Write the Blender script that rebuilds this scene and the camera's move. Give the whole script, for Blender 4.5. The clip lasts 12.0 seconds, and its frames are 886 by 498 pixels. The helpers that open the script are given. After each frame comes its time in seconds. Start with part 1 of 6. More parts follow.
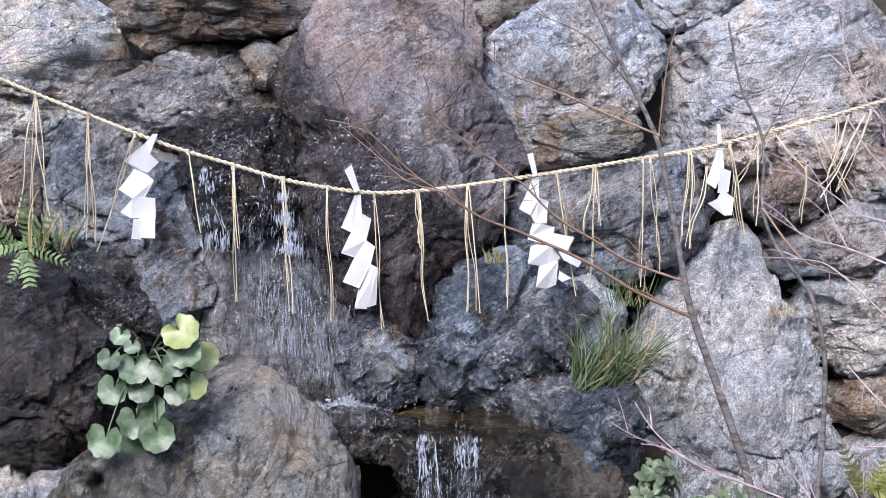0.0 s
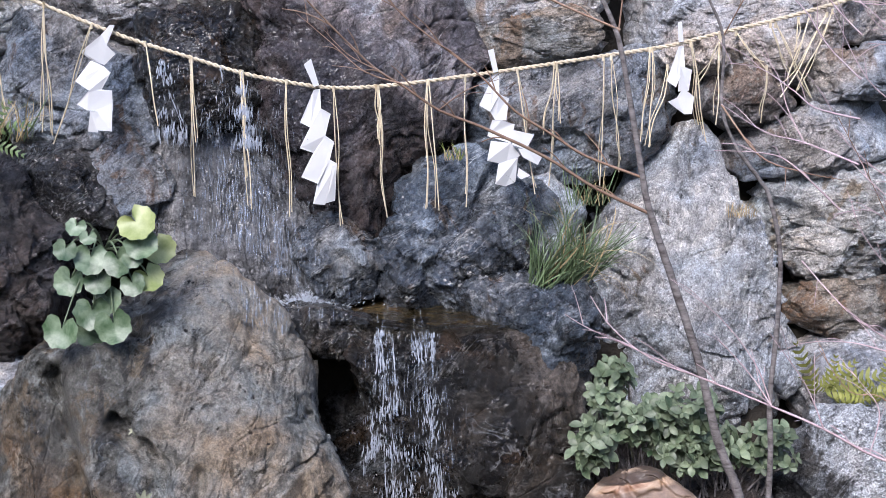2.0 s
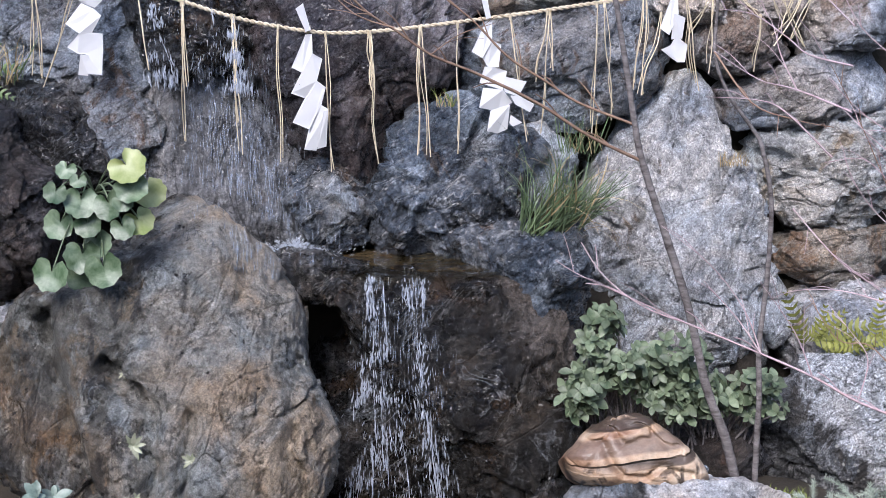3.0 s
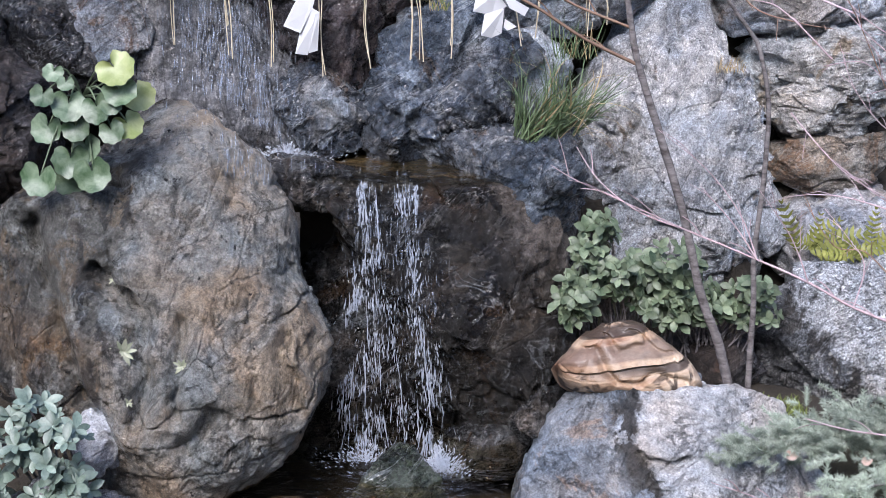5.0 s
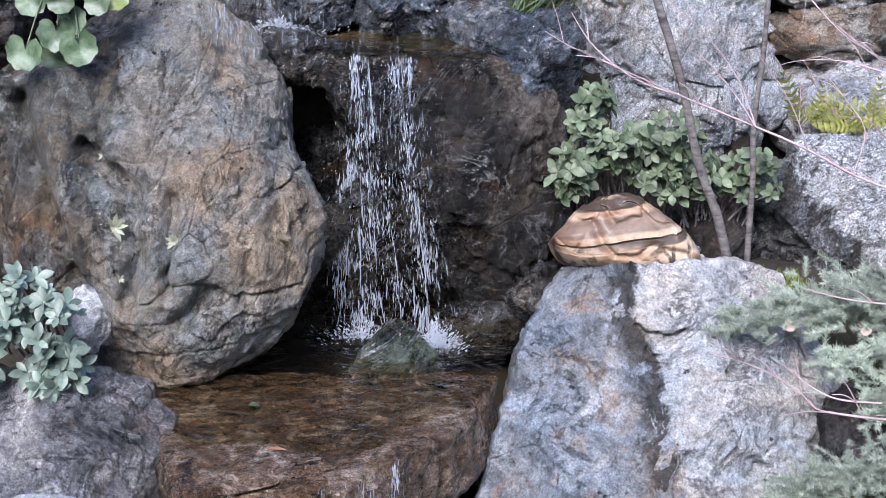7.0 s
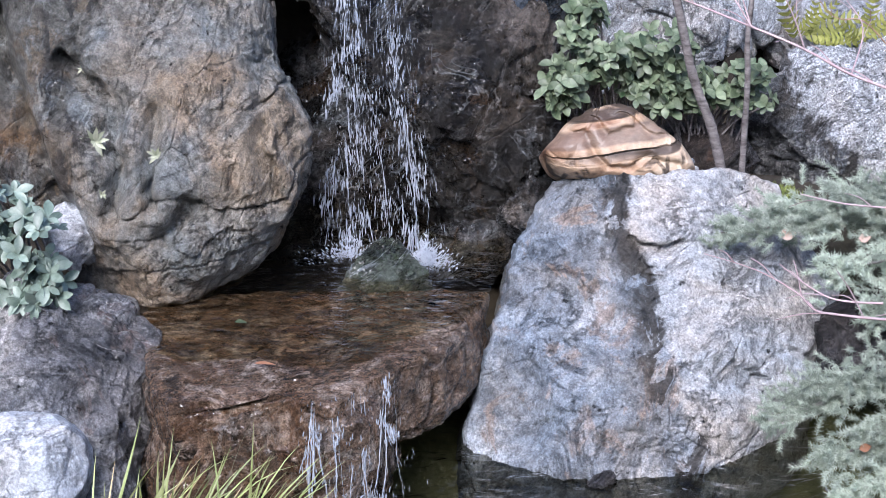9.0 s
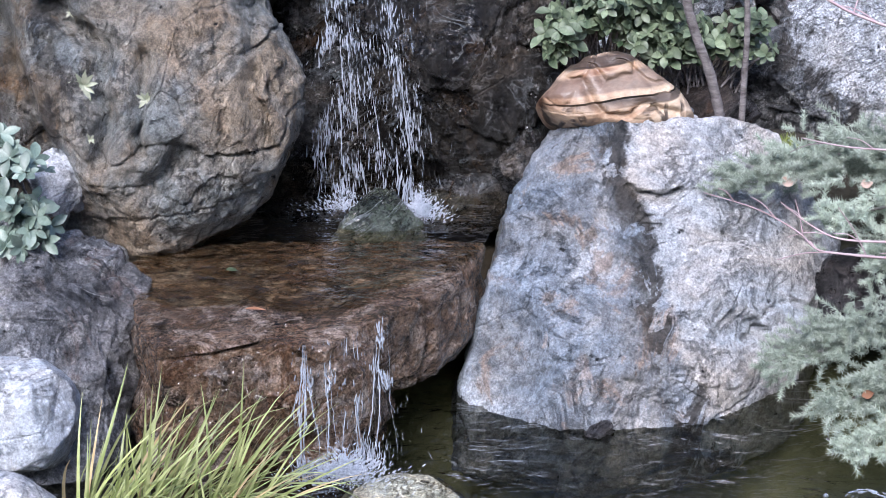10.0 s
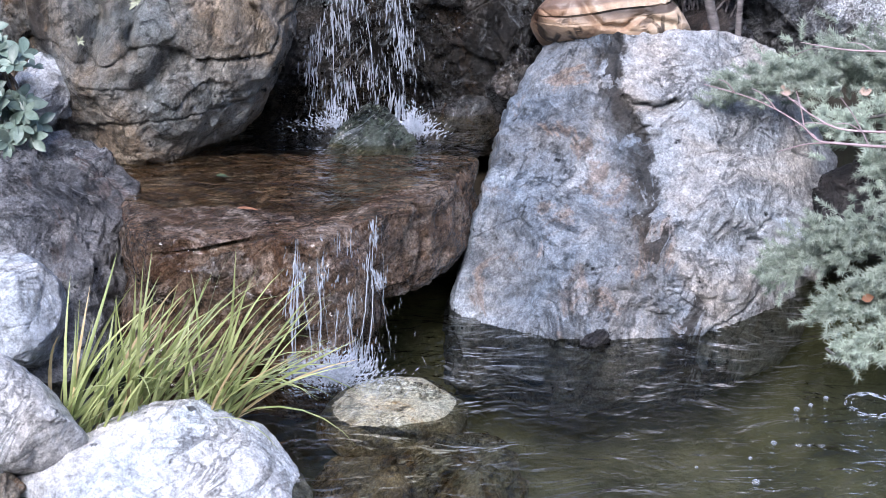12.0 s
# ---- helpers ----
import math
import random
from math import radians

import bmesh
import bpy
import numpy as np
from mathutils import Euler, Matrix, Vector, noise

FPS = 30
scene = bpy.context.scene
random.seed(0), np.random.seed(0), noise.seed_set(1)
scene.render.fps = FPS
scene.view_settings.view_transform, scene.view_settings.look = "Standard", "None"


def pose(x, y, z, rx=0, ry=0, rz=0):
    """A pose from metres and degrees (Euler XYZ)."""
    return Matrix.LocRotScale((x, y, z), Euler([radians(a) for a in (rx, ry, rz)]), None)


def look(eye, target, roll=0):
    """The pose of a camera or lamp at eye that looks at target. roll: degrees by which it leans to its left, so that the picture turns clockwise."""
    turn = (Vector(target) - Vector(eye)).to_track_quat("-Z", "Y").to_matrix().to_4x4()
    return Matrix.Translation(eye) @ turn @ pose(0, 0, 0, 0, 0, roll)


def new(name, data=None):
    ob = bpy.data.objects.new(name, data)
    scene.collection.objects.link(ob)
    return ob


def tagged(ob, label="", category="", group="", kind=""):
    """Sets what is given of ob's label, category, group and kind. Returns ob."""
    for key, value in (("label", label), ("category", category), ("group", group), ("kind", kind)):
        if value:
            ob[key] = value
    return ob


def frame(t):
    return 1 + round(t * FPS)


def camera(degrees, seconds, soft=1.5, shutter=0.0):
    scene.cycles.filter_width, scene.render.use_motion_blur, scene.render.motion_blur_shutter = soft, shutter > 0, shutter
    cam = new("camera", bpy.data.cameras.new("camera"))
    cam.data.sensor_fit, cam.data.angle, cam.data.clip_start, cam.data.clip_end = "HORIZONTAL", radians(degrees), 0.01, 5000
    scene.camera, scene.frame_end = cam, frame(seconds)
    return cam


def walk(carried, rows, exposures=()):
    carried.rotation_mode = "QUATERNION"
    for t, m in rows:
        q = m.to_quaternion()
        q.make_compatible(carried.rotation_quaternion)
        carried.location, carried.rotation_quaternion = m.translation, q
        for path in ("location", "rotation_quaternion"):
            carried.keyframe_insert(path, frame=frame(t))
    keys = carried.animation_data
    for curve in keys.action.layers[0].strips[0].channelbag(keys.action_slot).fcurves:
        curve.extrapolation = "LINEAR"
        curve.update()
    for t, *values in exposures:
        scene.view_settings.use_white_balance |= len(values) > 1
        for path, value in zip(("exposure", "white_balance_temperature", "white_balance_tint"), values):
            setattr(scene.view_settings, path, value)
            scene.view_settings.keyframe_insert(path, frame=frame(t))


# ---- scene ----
cam = camera(33.0, 12.0, 0.55)
# seconds, eye, yaw, pitch, lean to the right
ROWS = [
    (0, -0.000, 0.000, 1.892, 0.00, -11.58, 0.75),
    (0.5, -0.004, 0.003, 1.880, -0.29, -12.39, 0.62),
    (1, 0.001, 0.003, 1.867, -0.84, -13.27, 0.48),
    (1.5, 0.010, -0.000, 1.855, -1.15, -13.97, 0.26),
    (2, 0.021, -0.007, 1.842, -1.22, -14.70, -0.06),
    (2.5, 0.025, -0.011, 1.832, -1.35, -15.57, -0.35),
    (4.5, 0.003, 0.009, 1.801, -2.07, -18.77, -0.99),
    (5, 0.015, 0.014, 1.791, -2.04, -19.58, -0.84),
    (5.5, 0.031, 0.022, 1.782, -1.90, -20.67, -0.68),
    (6, 0.037, 0.025, 1.773, -1.80, -21.63, -0.53),
    (6.5, 0.039, 0.025, 1.747, -1.74, -22.40, -0.33),
    (7, 0.042, 0.032, 1.725, -1.78, -23.40, -0.28),
    (7.5, 0.040, 0.034, 1.701, -1.92, -23.82, -0.21),
    (9.5, 0.036, 0.046, 1.536, -2.41, -24.57, 0.18),
    (10, 0.040, 0.044, 1.469, -2.48, -24.27, 0.05),
    (10.5, 0.030, 0.041, 1.408, -2.73, -24.06, -0.47),
    (11, 0.017, 0.025, 1.344, -2.99, -23.65, -1.13),
    (11.5, 0.009, 0.005, 1.290, -3.21, -23.20, -1.12),
    (12, 0.006, -0.010, 1.234, -3.45, -22.98, -0.73),
]
walk(cam, [(t, pose(x, y, z, 0, 0, yaw) @ pose(0, 0, 0, 90 + pitch) @ pose(0, 0, 0, 0, 0, -lean)) for t, x, y, z, yaw, pitch, lean in ROWS],
     [(t, stops + 0.32, kelvin, 15.5) for t, stops, kelvin in ((0.0, 1.24, 6240), (1.0, 1.22, 6230), (2.0, 1.17, 6200), (2.7, 1.10, 6180), (4.4, 1.11, 6140), (5.5, 1.26, 6120), (6.5, 1.30, 6090), (7.5, 1.45, 6050), (9.5, 1.42, 5990), (12.0, 1.38, 5970))])

# ---- sky and light ----
world = bpy.data.worlds.new("sky")
scene.world = world
world.use_nodes = True
wn = world.node_tree.nodes
sky = wn.new("ShaderNodeTexSky")
sky.sky_type, sky.sun_disc = "NISHITA", False
sky.sun_elevation, sky.sun_rotation = radians(53), radians(201)
sky.air_density, sky.dust_density, sky.ozone_density = 1.0, 1.5, 1.5
wn["Background"].inputs["Strength"].default_value = 0.13
world.node_tree.links.new(sky.outputs[0], wn["Background"].inputs["Color"])
sun = new("sun", bpy.data.lights.new("sun", "SUN"))
sun.data.energy, sun.data.angle, sun.data.color = 1.5, radians(25), (1.0, 0.97, 0.94)
sun.matrix_world = look((-2.1, -2.6, 7.2), (0, 3, 0.6))


# ---- materials ----
class Nodes:
    """A short hand for building a node material."""

    def __init__(self, name):
        self.mat = bpy.data.materials.new(name)
        self.mat.use_nodes = True
        self.tree = self.mat.node_tree
        self.bsdf = self.tree.nodes["Principled BSDF"]
        self.out = self.tree.nodes["Material Output"]

    def add(self, kind, ins=None, **props):
        n = self.tree.nodes.new("ShaderNode" + kind)
        for k, v in props.items():
            if k == "operation":
                n.operation = v
            elif k == "use_clamp":
                n.use_clamp = v
            elif k == "data_type":
                n.data_type = v
            elif k == "blend_type":
                n.blend_type = v
            elif k == "clamp_factor":
                n.clamp_factor = v
            elif k == "feature":
                n.feature = v
            elif k == "bands_direction":
                n.bands_direction = v
        for k, v in (ins or {}).items():
            self.set(n.inputs[k], v)
        return n

    def set(self, socket, v):
        if isinstance(v, bpy.types.NodeSocket):
            self.tree.links.new(v, socket)
        elif isinstance(v, tuple) and socket.type == "RGBA" and len(v) == 3:
            socket.default_value = (*v, 1)
        else:
            socket.default_value = v

    def math(self, op, a, b=0.0, clamp=False):
        n = self.add("Math", operation=op, use_clamp=clamp)
        self.set(n.inputs[0], a)
        self.set(n.inputs[1], b)
        return n.outputs[0]

    def ramp(self, fac, stops):
        n = self.add("ValToRGB", {"Fac": fac})
        el = n.color_ramp.elements
        while len(el) < len(stops):
            el.new(0.5)
        for e, (p, c) in zip(el, stops):
            e.position = p
            e.color = (*c, 1) if isinstance(c, tuple) else (c, c, c, 1)
        return n.outputs["Color"]

    def mix(self, fac, a, b, blend="MIX"):
        n = self.add("Mix", data_type="RGBA", blend_type=blend, clamp_factor=True)
        self.set(n.inputs[0], fac)
        self.set(n.inputs[6], a)
        self.set(n.inputs[7], b)
        return n.outputs[2]

    def noise(self, vec, scale, detail=6.0, rough=0.6, distort=0.0):
        return self.add("TexNoise", {"Vector": vec, "Scale": scale, "Detail": detail, "Roughness": rough, "Distortion": distort}).outputs["Fac"]

    def coords(self, stretch=(1, 1, 1), turn=(0, 0, 0)):
        """Object coordinates, shifted from thing to thing."""
        tc = self.add("TexCoord").outputs["Object"]
        rnd = self.math("MULTIPLY", self.add("ObjectInfo").outputs["Random"], 37.0)
        sh = self.add("VectorMath", {0: tc}, operation="ADD")
        self.set(sh.inputs[1], self.add("CombineXYZ", {"X": rnd, "Y": rnd, "Z": rnd}).outputs[0])
        mp = self.add("Mapping", {"Vector": sh.outputs[0], "Rotation": tuple(radians(a) for a in turn)})
        return self.add("Mapping", {"Vector": mp.outputs[0], "Scale": stretch}).outputs[0]

    def bump(self, height, strength, distance, normal=None):
        b = self.add("Bump", {"Height": height, "Strength": strength, "Distance": distance})
        if normal is not None:
            self.set(b.inputs["Normal"], normal)
        return b.outputs[0]

    def finish(self, **ins):
        for k, v in ins.items():
            self.set(self.bsdf.inputs[k.replace("_", " ")], v)
        return self.mat


def rock_material(name, dark, mid, light, stain=(0.16, 0.10, 0.05), stain_amount=0.35, vein=0.3, vein_colour=(0.55, 0.56, 0.56),
                  wet=0.0, turn=(20, 35, 10), speck=0.3, grain=1.0, lichen=0.0, blotch=1.0, relief=1.0, layer=0.2, wet_below=None, split=None, tall=1.0, hue=0.7, bed=1.0, wet_slope=0.0):
    """Stone: blotches with sheen painted in, veins, rust stains, specks, darkened cracks, and a film of water where it
    is wet.
    """
    m = Nodes(name)
    p = m.coords()
    s = m.coords((1.0, 1.0, 1.4 + 3.1 * bed), turn)
    pt = m.coords((1.0, 1.0, tall)) if tall != 1.0 else p
    big = m.noise(pt, 3.8 * blotch, 10, 0.64, 0.9)
    col = m.ramp(big, [(0.36, dark), (0.45, mid), (0.55, mid), (0.66, light)])
    # strong pale and dark patches, partly painted sky sheen and crevice shade
    patch = m.noise(pt, 10.0 * blotch, 11, 0.70, 0.7)
    col = m.mix(m.math("MULTIPLY", m.ramp(patch, [(0.54, 0.0), (0.60, 1.0)]), 0.55), col, light)
    col = m.mix(m.math("MULTIPLY", m.ramp(patch, [(0.40, 1.0), (0.45, 0.0)]), 0.5), col, dark)
    streak = m.noise(s, 9.0, 12, 0.74, 0.8)
    col = m.mix(m.math("MULTIPLY", m.ramp(streak, [(0.50, 0.0), (0.60, 1.0)]), min(0.6, 0.04 + 0.75 * layer) * (0.3 + 0.7 * bed)), col, light)
    # flowing bedding lines
    leaf = m.noise(m.coords((1.0, 1.0, 2.0 + 7.0 * bed), turn), 5.0, 10, 0.70, 0.7)
    deep = (0.15 + 0.4 * min(1.0, layer)) * bed
    col = m.mix(1.0, col, m.ramp(leaf, [(0.36, 1.0 - deep), (0.5, 1.0), (0.64, 1.0 + 0.7 * deep)]), "MULTIPLY")
    rust = m.noise(m.coords((1, 1, 0.6), (5, 10, 50)), 8.0, 11, 0.70, 0.8)
    edge = 0.64 - 0.25 * stain_amount
    col = m.mix(m.math("MULTIPLY", m.ramp(rust, [(edge, 0.0), (edge + 0.05, 1.0)]), 0.75), col, stain)
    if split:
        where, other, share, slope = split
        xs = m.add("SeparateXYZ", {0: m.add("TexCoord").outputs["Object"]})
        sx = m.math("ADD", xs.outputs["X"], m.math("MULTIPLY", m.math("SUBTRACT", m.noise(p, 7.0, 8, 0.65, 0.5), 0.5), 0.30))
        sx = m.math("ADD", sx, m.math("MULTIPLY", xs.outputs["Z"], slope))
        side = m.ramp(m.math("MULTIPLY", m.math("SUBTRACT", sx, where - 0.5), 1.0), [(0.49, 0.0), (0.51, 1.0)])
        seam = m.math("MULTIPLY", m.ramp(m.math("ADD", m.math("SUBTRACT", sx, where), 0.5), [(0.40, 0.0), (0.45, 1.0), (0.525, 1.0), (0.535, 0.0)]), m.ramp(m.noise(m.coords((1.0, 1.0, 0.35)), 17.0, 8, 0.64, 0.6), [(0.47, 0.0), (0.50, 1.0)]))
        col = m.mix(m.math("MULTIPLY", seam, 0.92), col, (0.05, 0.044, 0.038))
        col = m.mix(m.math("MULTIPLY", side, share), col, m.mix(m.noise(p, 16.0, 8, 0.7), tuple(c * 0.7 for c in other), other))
    dk = m.noise(p, 8.0, 12, 0.72, 0.6)
    col = m.mix(m.math("MULTIPLY", m.ramp(dk, [(0.36, 1.0), (0.40, 0.0)]), 0.8 * (0.4 + 0.6 * bed)), col, tuple(c * 0.35 for c in dark))
    wv = m.noise(s, 4.0, 4, 0.55, 2.0)
    line = m.math("ABSOLUTE", m.math("SUBTRACT", wv, 0.5))
    veins = m.math("MULTIPLY", m.ramp(line, [(0.0, 1.0), (0.022, 0.0)]), m.ramp(m.noise(p, 9.0, 3), [(0.44, 0.0), (0.62, 1.0)]))
    col = m.mix(m.math("MULTIPLY", veins, min(1.0, vein * 1.5)), col, vein_colour)
    drift = m.noise(p, 3.6, 7, 0.62, 0.9)
    col = m.mix(1.0, col, m.ramp(drift, [(0.40, (1 - 0.16 * hue, 1 - 0.02 * hue, 1 + 0.12 * hue)), (0.5, (1.0, 1.0, 1.0)), (0.60, (1 + 0.18 * hue, 1.0, 1 - 0.18 * hue))]), "MULTIPLY")
    seam_line = m.math("ABSOLUTE", m.math("SUBTRACT", m.noise(s, 6.5, 9, 0.66, 1.6), 0.5))
    seams = m.math("MULTIPLY", m.ramp(seam_line, [(0.0, 1.0), (0.024, 0.0)]), m.ramp(m.noise(p, 5.5, 4), [(0.46, 0.0), (0.54, 1.0)]))
    col = m.mix(m.math("MULTIPLY", seams, 0.8 * (0.35 + 0.65 * bed)), col, tuple(c * 0.5 for c in dark))
    scratch = m.math("ABSOLUTE", m.math("SUBTRACT", m.noise(m.coords((1.0, 1.0, 1.3 + 1.9 * bed), (turn[0] + 20, turn[1] + 15, 0)), 8.0, 10, 0.7, 1.2), 0.5))
    scratch = m.math("MULTIPLY", m.ramp(scratch, [(0.0, 1.0), (0.018, 0.0)]), m.ramp(m.noise(p, 4.3, 4), [(0.47, 0.0), (0.56, 1.0)]))
    col = m.mix(m.math("MULTIPLY", scratch, 0.65 * bed), col, light)
    fine = m.noise(p, 220.0, 4, 0.75)
    col = m.mix(1.0, col, m.ramp(fine, [(0.35, 1.0 - 1.1 * speck), (0.65, 1.0 + 1.2 * speck)]), "MULTIPLY")
    mid_grain = m.noise(p, 55.0, 9, 0.8)
    col = m.mix(1.0, col, m.ramp(mid_grain, [(0.33, 0.45), (0.5, 1.0), (0.67, 1.55)]), "MULTIPLY")
    if lichen:
        spots = m.add("TexVoronoi", {"Vector": p, "Scale": 60.0}).outputs["Distance"]
        spots = m.math("MULTIPLY", m.ramp(spots, [(0.18, 1.0), (0.30, 0.0)]), m.ramp(m.noise(p, 6.0, 5), [(0.45, 0.0), (0.60, 1.0)]))
        col = m.mix(m.math("MULTIPLY", spots, lichen), col, (0.62, 0.62, 0.56))
    tone = m.add("ObjectInfo").outputs["Random"]
    col = m.mix(1.0, col, m.ramp(tone, [(0.0, 0.88), (1.0, 1.12)]), "MULTIPLY")
    soaked = None
    if wet_below is not None:
        zs = m.add("SeparateXYZ", {0: m.add("TexCoord").outputs["Object"]})
        edge_z = m.math("ADD", m.math("ADD", zs.outputs["Z"], m.math("MULTIPLY", zs.outputs["X"], wet_slope)), m.math("MULTIPLY", m.math("SUBTRACT", m.noise(m.coords((1.6, 1, 0.8)), 5.0, 8, 0.6, 0.6), 0.5), 0.5))
        soaked = m.ramp(m.math("ADD", m.math("SUBTRACT", edge_z, wet_below), 0.5), [(0.47, 1.0), (0.53, 0.0)])
        col = m.mix(soaked, col, m.mix(1.0, col, (0.26, 0.25, 0.26), "MULTIPLY"))
    # relief, with the shade of cracks and pits put into the colour
    crack = m.add("TexVoronoi", {"Vector": m.mix(0.08, s, m.add("TexNoise", {"Vector": p, "Scale": 6.0, "Detail": 5.0}).outputs["Color"]), "Scale": 5.0}, feature="DISTANCE_TO_EDGE").outputs["Distance"]
    crack = m.ramp(crack, [(0.0, 0.0), (0.022, 1.0)])
    col = m.mix(m.math("MULTIPLY", m.ramp(m.noise(p, 8.0, 4), [(0.52, 0.0), (0.62, 0.7)]), m.math("SUBTRACT", 1.0, crack)), col, tuple(c * 0.2 for c in dark))
    h = m.math("ADD", m.math("MULTIPLY", m.noise(p, 24.0, 13, 0.74, 0.3), 0.9), m.math("ADD", m.math("MULTIPLY", streak, layer * (0.3 + 0.7 * bed)), m.math("MULTIPLY", leaf, (0.2 + 0.8 * layer) * bed)))
    h = m.math("ADD", h, m.math("MULTIPLY", crack, 0.12))
    h = m.math("SUBTRACT", h, m.math("MULTIPLY", seams, 0.22))
    h = m.math("ADD", h, m.math("MULTIPLY", fine, 0.10 * grain))
    pits = m.ramp(m.noise(p, 34.0, 3, 0.6), [(0.27, 0.0), (0.34, 1.0)])
    h = m.math("ADD", h, m.math("MULTIPLY", pits, 0.25))
    col = m.mix(m.math("SUBTRACT", 1.0, pits), col, tuple(c * 0.25 for c in dark))
    lumps = m.bump(m.math("ADD", m.noise(p, 10.0, 6, 0.6, 0.3), m.math("MULTIPLY", m.noise(s, 5.0, 5, 0.6, 0.5), layer * 1.5)), 0.8, 0.05 * relief)
    nrm = m.bump(h, 1.0, 0.030 * relief, lumps)
    rough = m.ramp(m.noise(p, 24.0, 8, 0.7), [(0.35, 0.38), (0.65, 0.75)])
    m.finish(Base_Color=col, Roughness=rough, Normal=nrm, Specular_IOR_Level=0.5)
    if wet:
        shine = m.ramp(m.noise(p, 11.0, 7, 0.65), [(0.5 - 0.3 * wet, 0.0), (0.75 - 0.3 * wet, 1.0)])
        if soaked is not None:
            shine = m.math("MULTIPLY", m.math("ADD", shine, 0.35, True), soaked)
        m.set(m.bsdf.inputs["Roughness"], m.mix(shine, rough, (0.17, 0.17, 0.17)))
        m.set(m.bsdf.inputs["Coat Weight"], m.math("MULTIPLY", shine, 0.9 * wet))
        m.finish(Coat_Roughness=0.06, Coat_IOR=1.4, Specular_IOR_Level=0.5)
        film = m.math("ADD", m.math("MULTIPLY", m.noise(p, 48.0, 2, 0.5), 0.45), m.noise(p, 15.0, 3, 0.5))
        m.set(m.bsdf.inputs["Coat Normal"], m.bump(film, 1.0, 0.034))
    return m.mat


pale_rock = rock_material("pale_rock", (0.30, 0.315, 0.345), (0.52, 0.54, 0.57), (0.74, 0.745, 0.75), stain_amount=0.2, vein=1.0, speck=0.35, blotch=1.3, tall=0.5, turn=(0, 62, 15), layer=0.12, hue=0.4, bed=0.3)
pale_layered = rock_material("pale_layered", (0.38, 0.375, 0.37), (0.49, 0.487, 0.475), (0.68, 0.68, 0.66), stain=(0.26, 0.19, 0.11), stain_amount=0.35, turn=(4, 8, 0), layer=0.4, bed=0.6, relief=0.7)
grey_rock = rock_material("grey_rock", (0.1672, 0.1672, 0.1771), (0.37, 0.377, 0.40), (0.58, 0.575, 0.575), stain=(0.2, 0.14, 0.1), stain_amount=0.25, lichen=0.35, bed=0.35, relief=0.7, layer=0.15)
blue_rock = rock_material("blue_rock", (0.05, 0.06, 0.075), (0.25, 0.272, 0.31), (0.46, 0.48, 0.50), stain=(0.16, 0.09, 0.045), stain_amount=0.35, wet=0.45, vein=0.5)
pinkish_rock = rock_material("pinkish_rock", (0.13, 0.11, 0.10), (0.25, 0.21, 0.19), (0.40, 0.35, 0.32), stain=(0.22, 0.14, 0.1), stain_amount=0.3, lichen=0.3)
pinkish_pale = rock_material("pinkish_pale", (0.242, 0.23, 0.224), (0.41, 0.39, 0.385), (0.58, 0.56, 0.55), stain=(0.3, 0.22, 0.18), stain_amount=0.2, vein=0.25, turn=(4, 12, 0), lichen=0.15, layer=0.3, bed=0.5, relief=0.6)
tan_rock = rock_material("tan_rock", (0.168, 0.146, 0.123), (0.358, 0.314, 0.263), (0.526, 0.493, 0.448), stain=(0.26, 0.15, 0.08), stain_amount=0.55, turn=(5, 10, 0))
brown_rock = rock_material("brown_rock", (0.078, 0.065, 0.058), (0.208, 0.169, 0.143), (0.39, 0.338, 0.286), stain=(0.2, 0.12, 0.06), stain_amount=0.45, turn=(5, 8, 0))
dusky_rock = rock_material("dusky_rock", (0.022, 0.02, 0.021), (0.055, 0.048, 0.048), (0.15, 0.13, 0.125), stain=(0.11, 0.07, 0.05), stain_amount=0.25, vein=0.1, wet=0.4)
purple_rock = rock_material("purple_rock", (0.115, 0.095, 0.099), (0.28, 0.24, 0.24), (0.42, 0.37, 0.36), stain=(0.10, 0.085, 0.09), stain_amount=0.3, vein=0.35, wet=0.6, lichen=0.25, blotch=0.6, wet_below=0.05, wet_slope=0.9, bed=0.4, tall=0.4)
# wet stone; colour also darkened for the shade of hollow and crevices
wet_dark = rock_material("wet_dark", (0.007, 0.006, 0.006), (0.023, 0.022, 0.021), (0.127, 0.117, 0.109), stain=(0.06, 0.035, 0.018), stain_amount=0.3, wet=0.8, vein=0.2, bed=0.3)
# split: drier upper right of the ledge, its lit facet painted paler
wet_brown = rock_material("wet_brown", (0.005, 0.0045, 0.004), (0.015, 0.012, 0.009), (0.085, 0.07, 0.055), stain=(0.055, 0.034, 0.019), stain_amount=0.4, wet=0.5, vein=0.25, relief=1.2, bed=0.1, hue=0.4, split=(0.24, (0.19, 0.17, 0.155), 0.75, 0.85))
wet_blue = rock_material("wet_blue", (0.012, 0.014, 0.018), (0.07, 0.085, 0.108), (0.36, 0.39, 0.42), stain=(0.11, 0.07, 0.04), stain_amount=0.35, wet=0.8, vein=0.5, bed=0.5, hue=0.5)
wet_face = rock_material("wet_face", (0.03, 0.032, 0.035), (0.12, 0.125, 0.135), (0.22, 0.222, 0.225), stain=(0.07, 0.05, 0.035), stain_amount=0.2, wet=0.7, vein=0.2, tall=0.25, relief=0.5, turn=(0, 85, 0), layer=0.3, bed=0.35, hue=0.3)
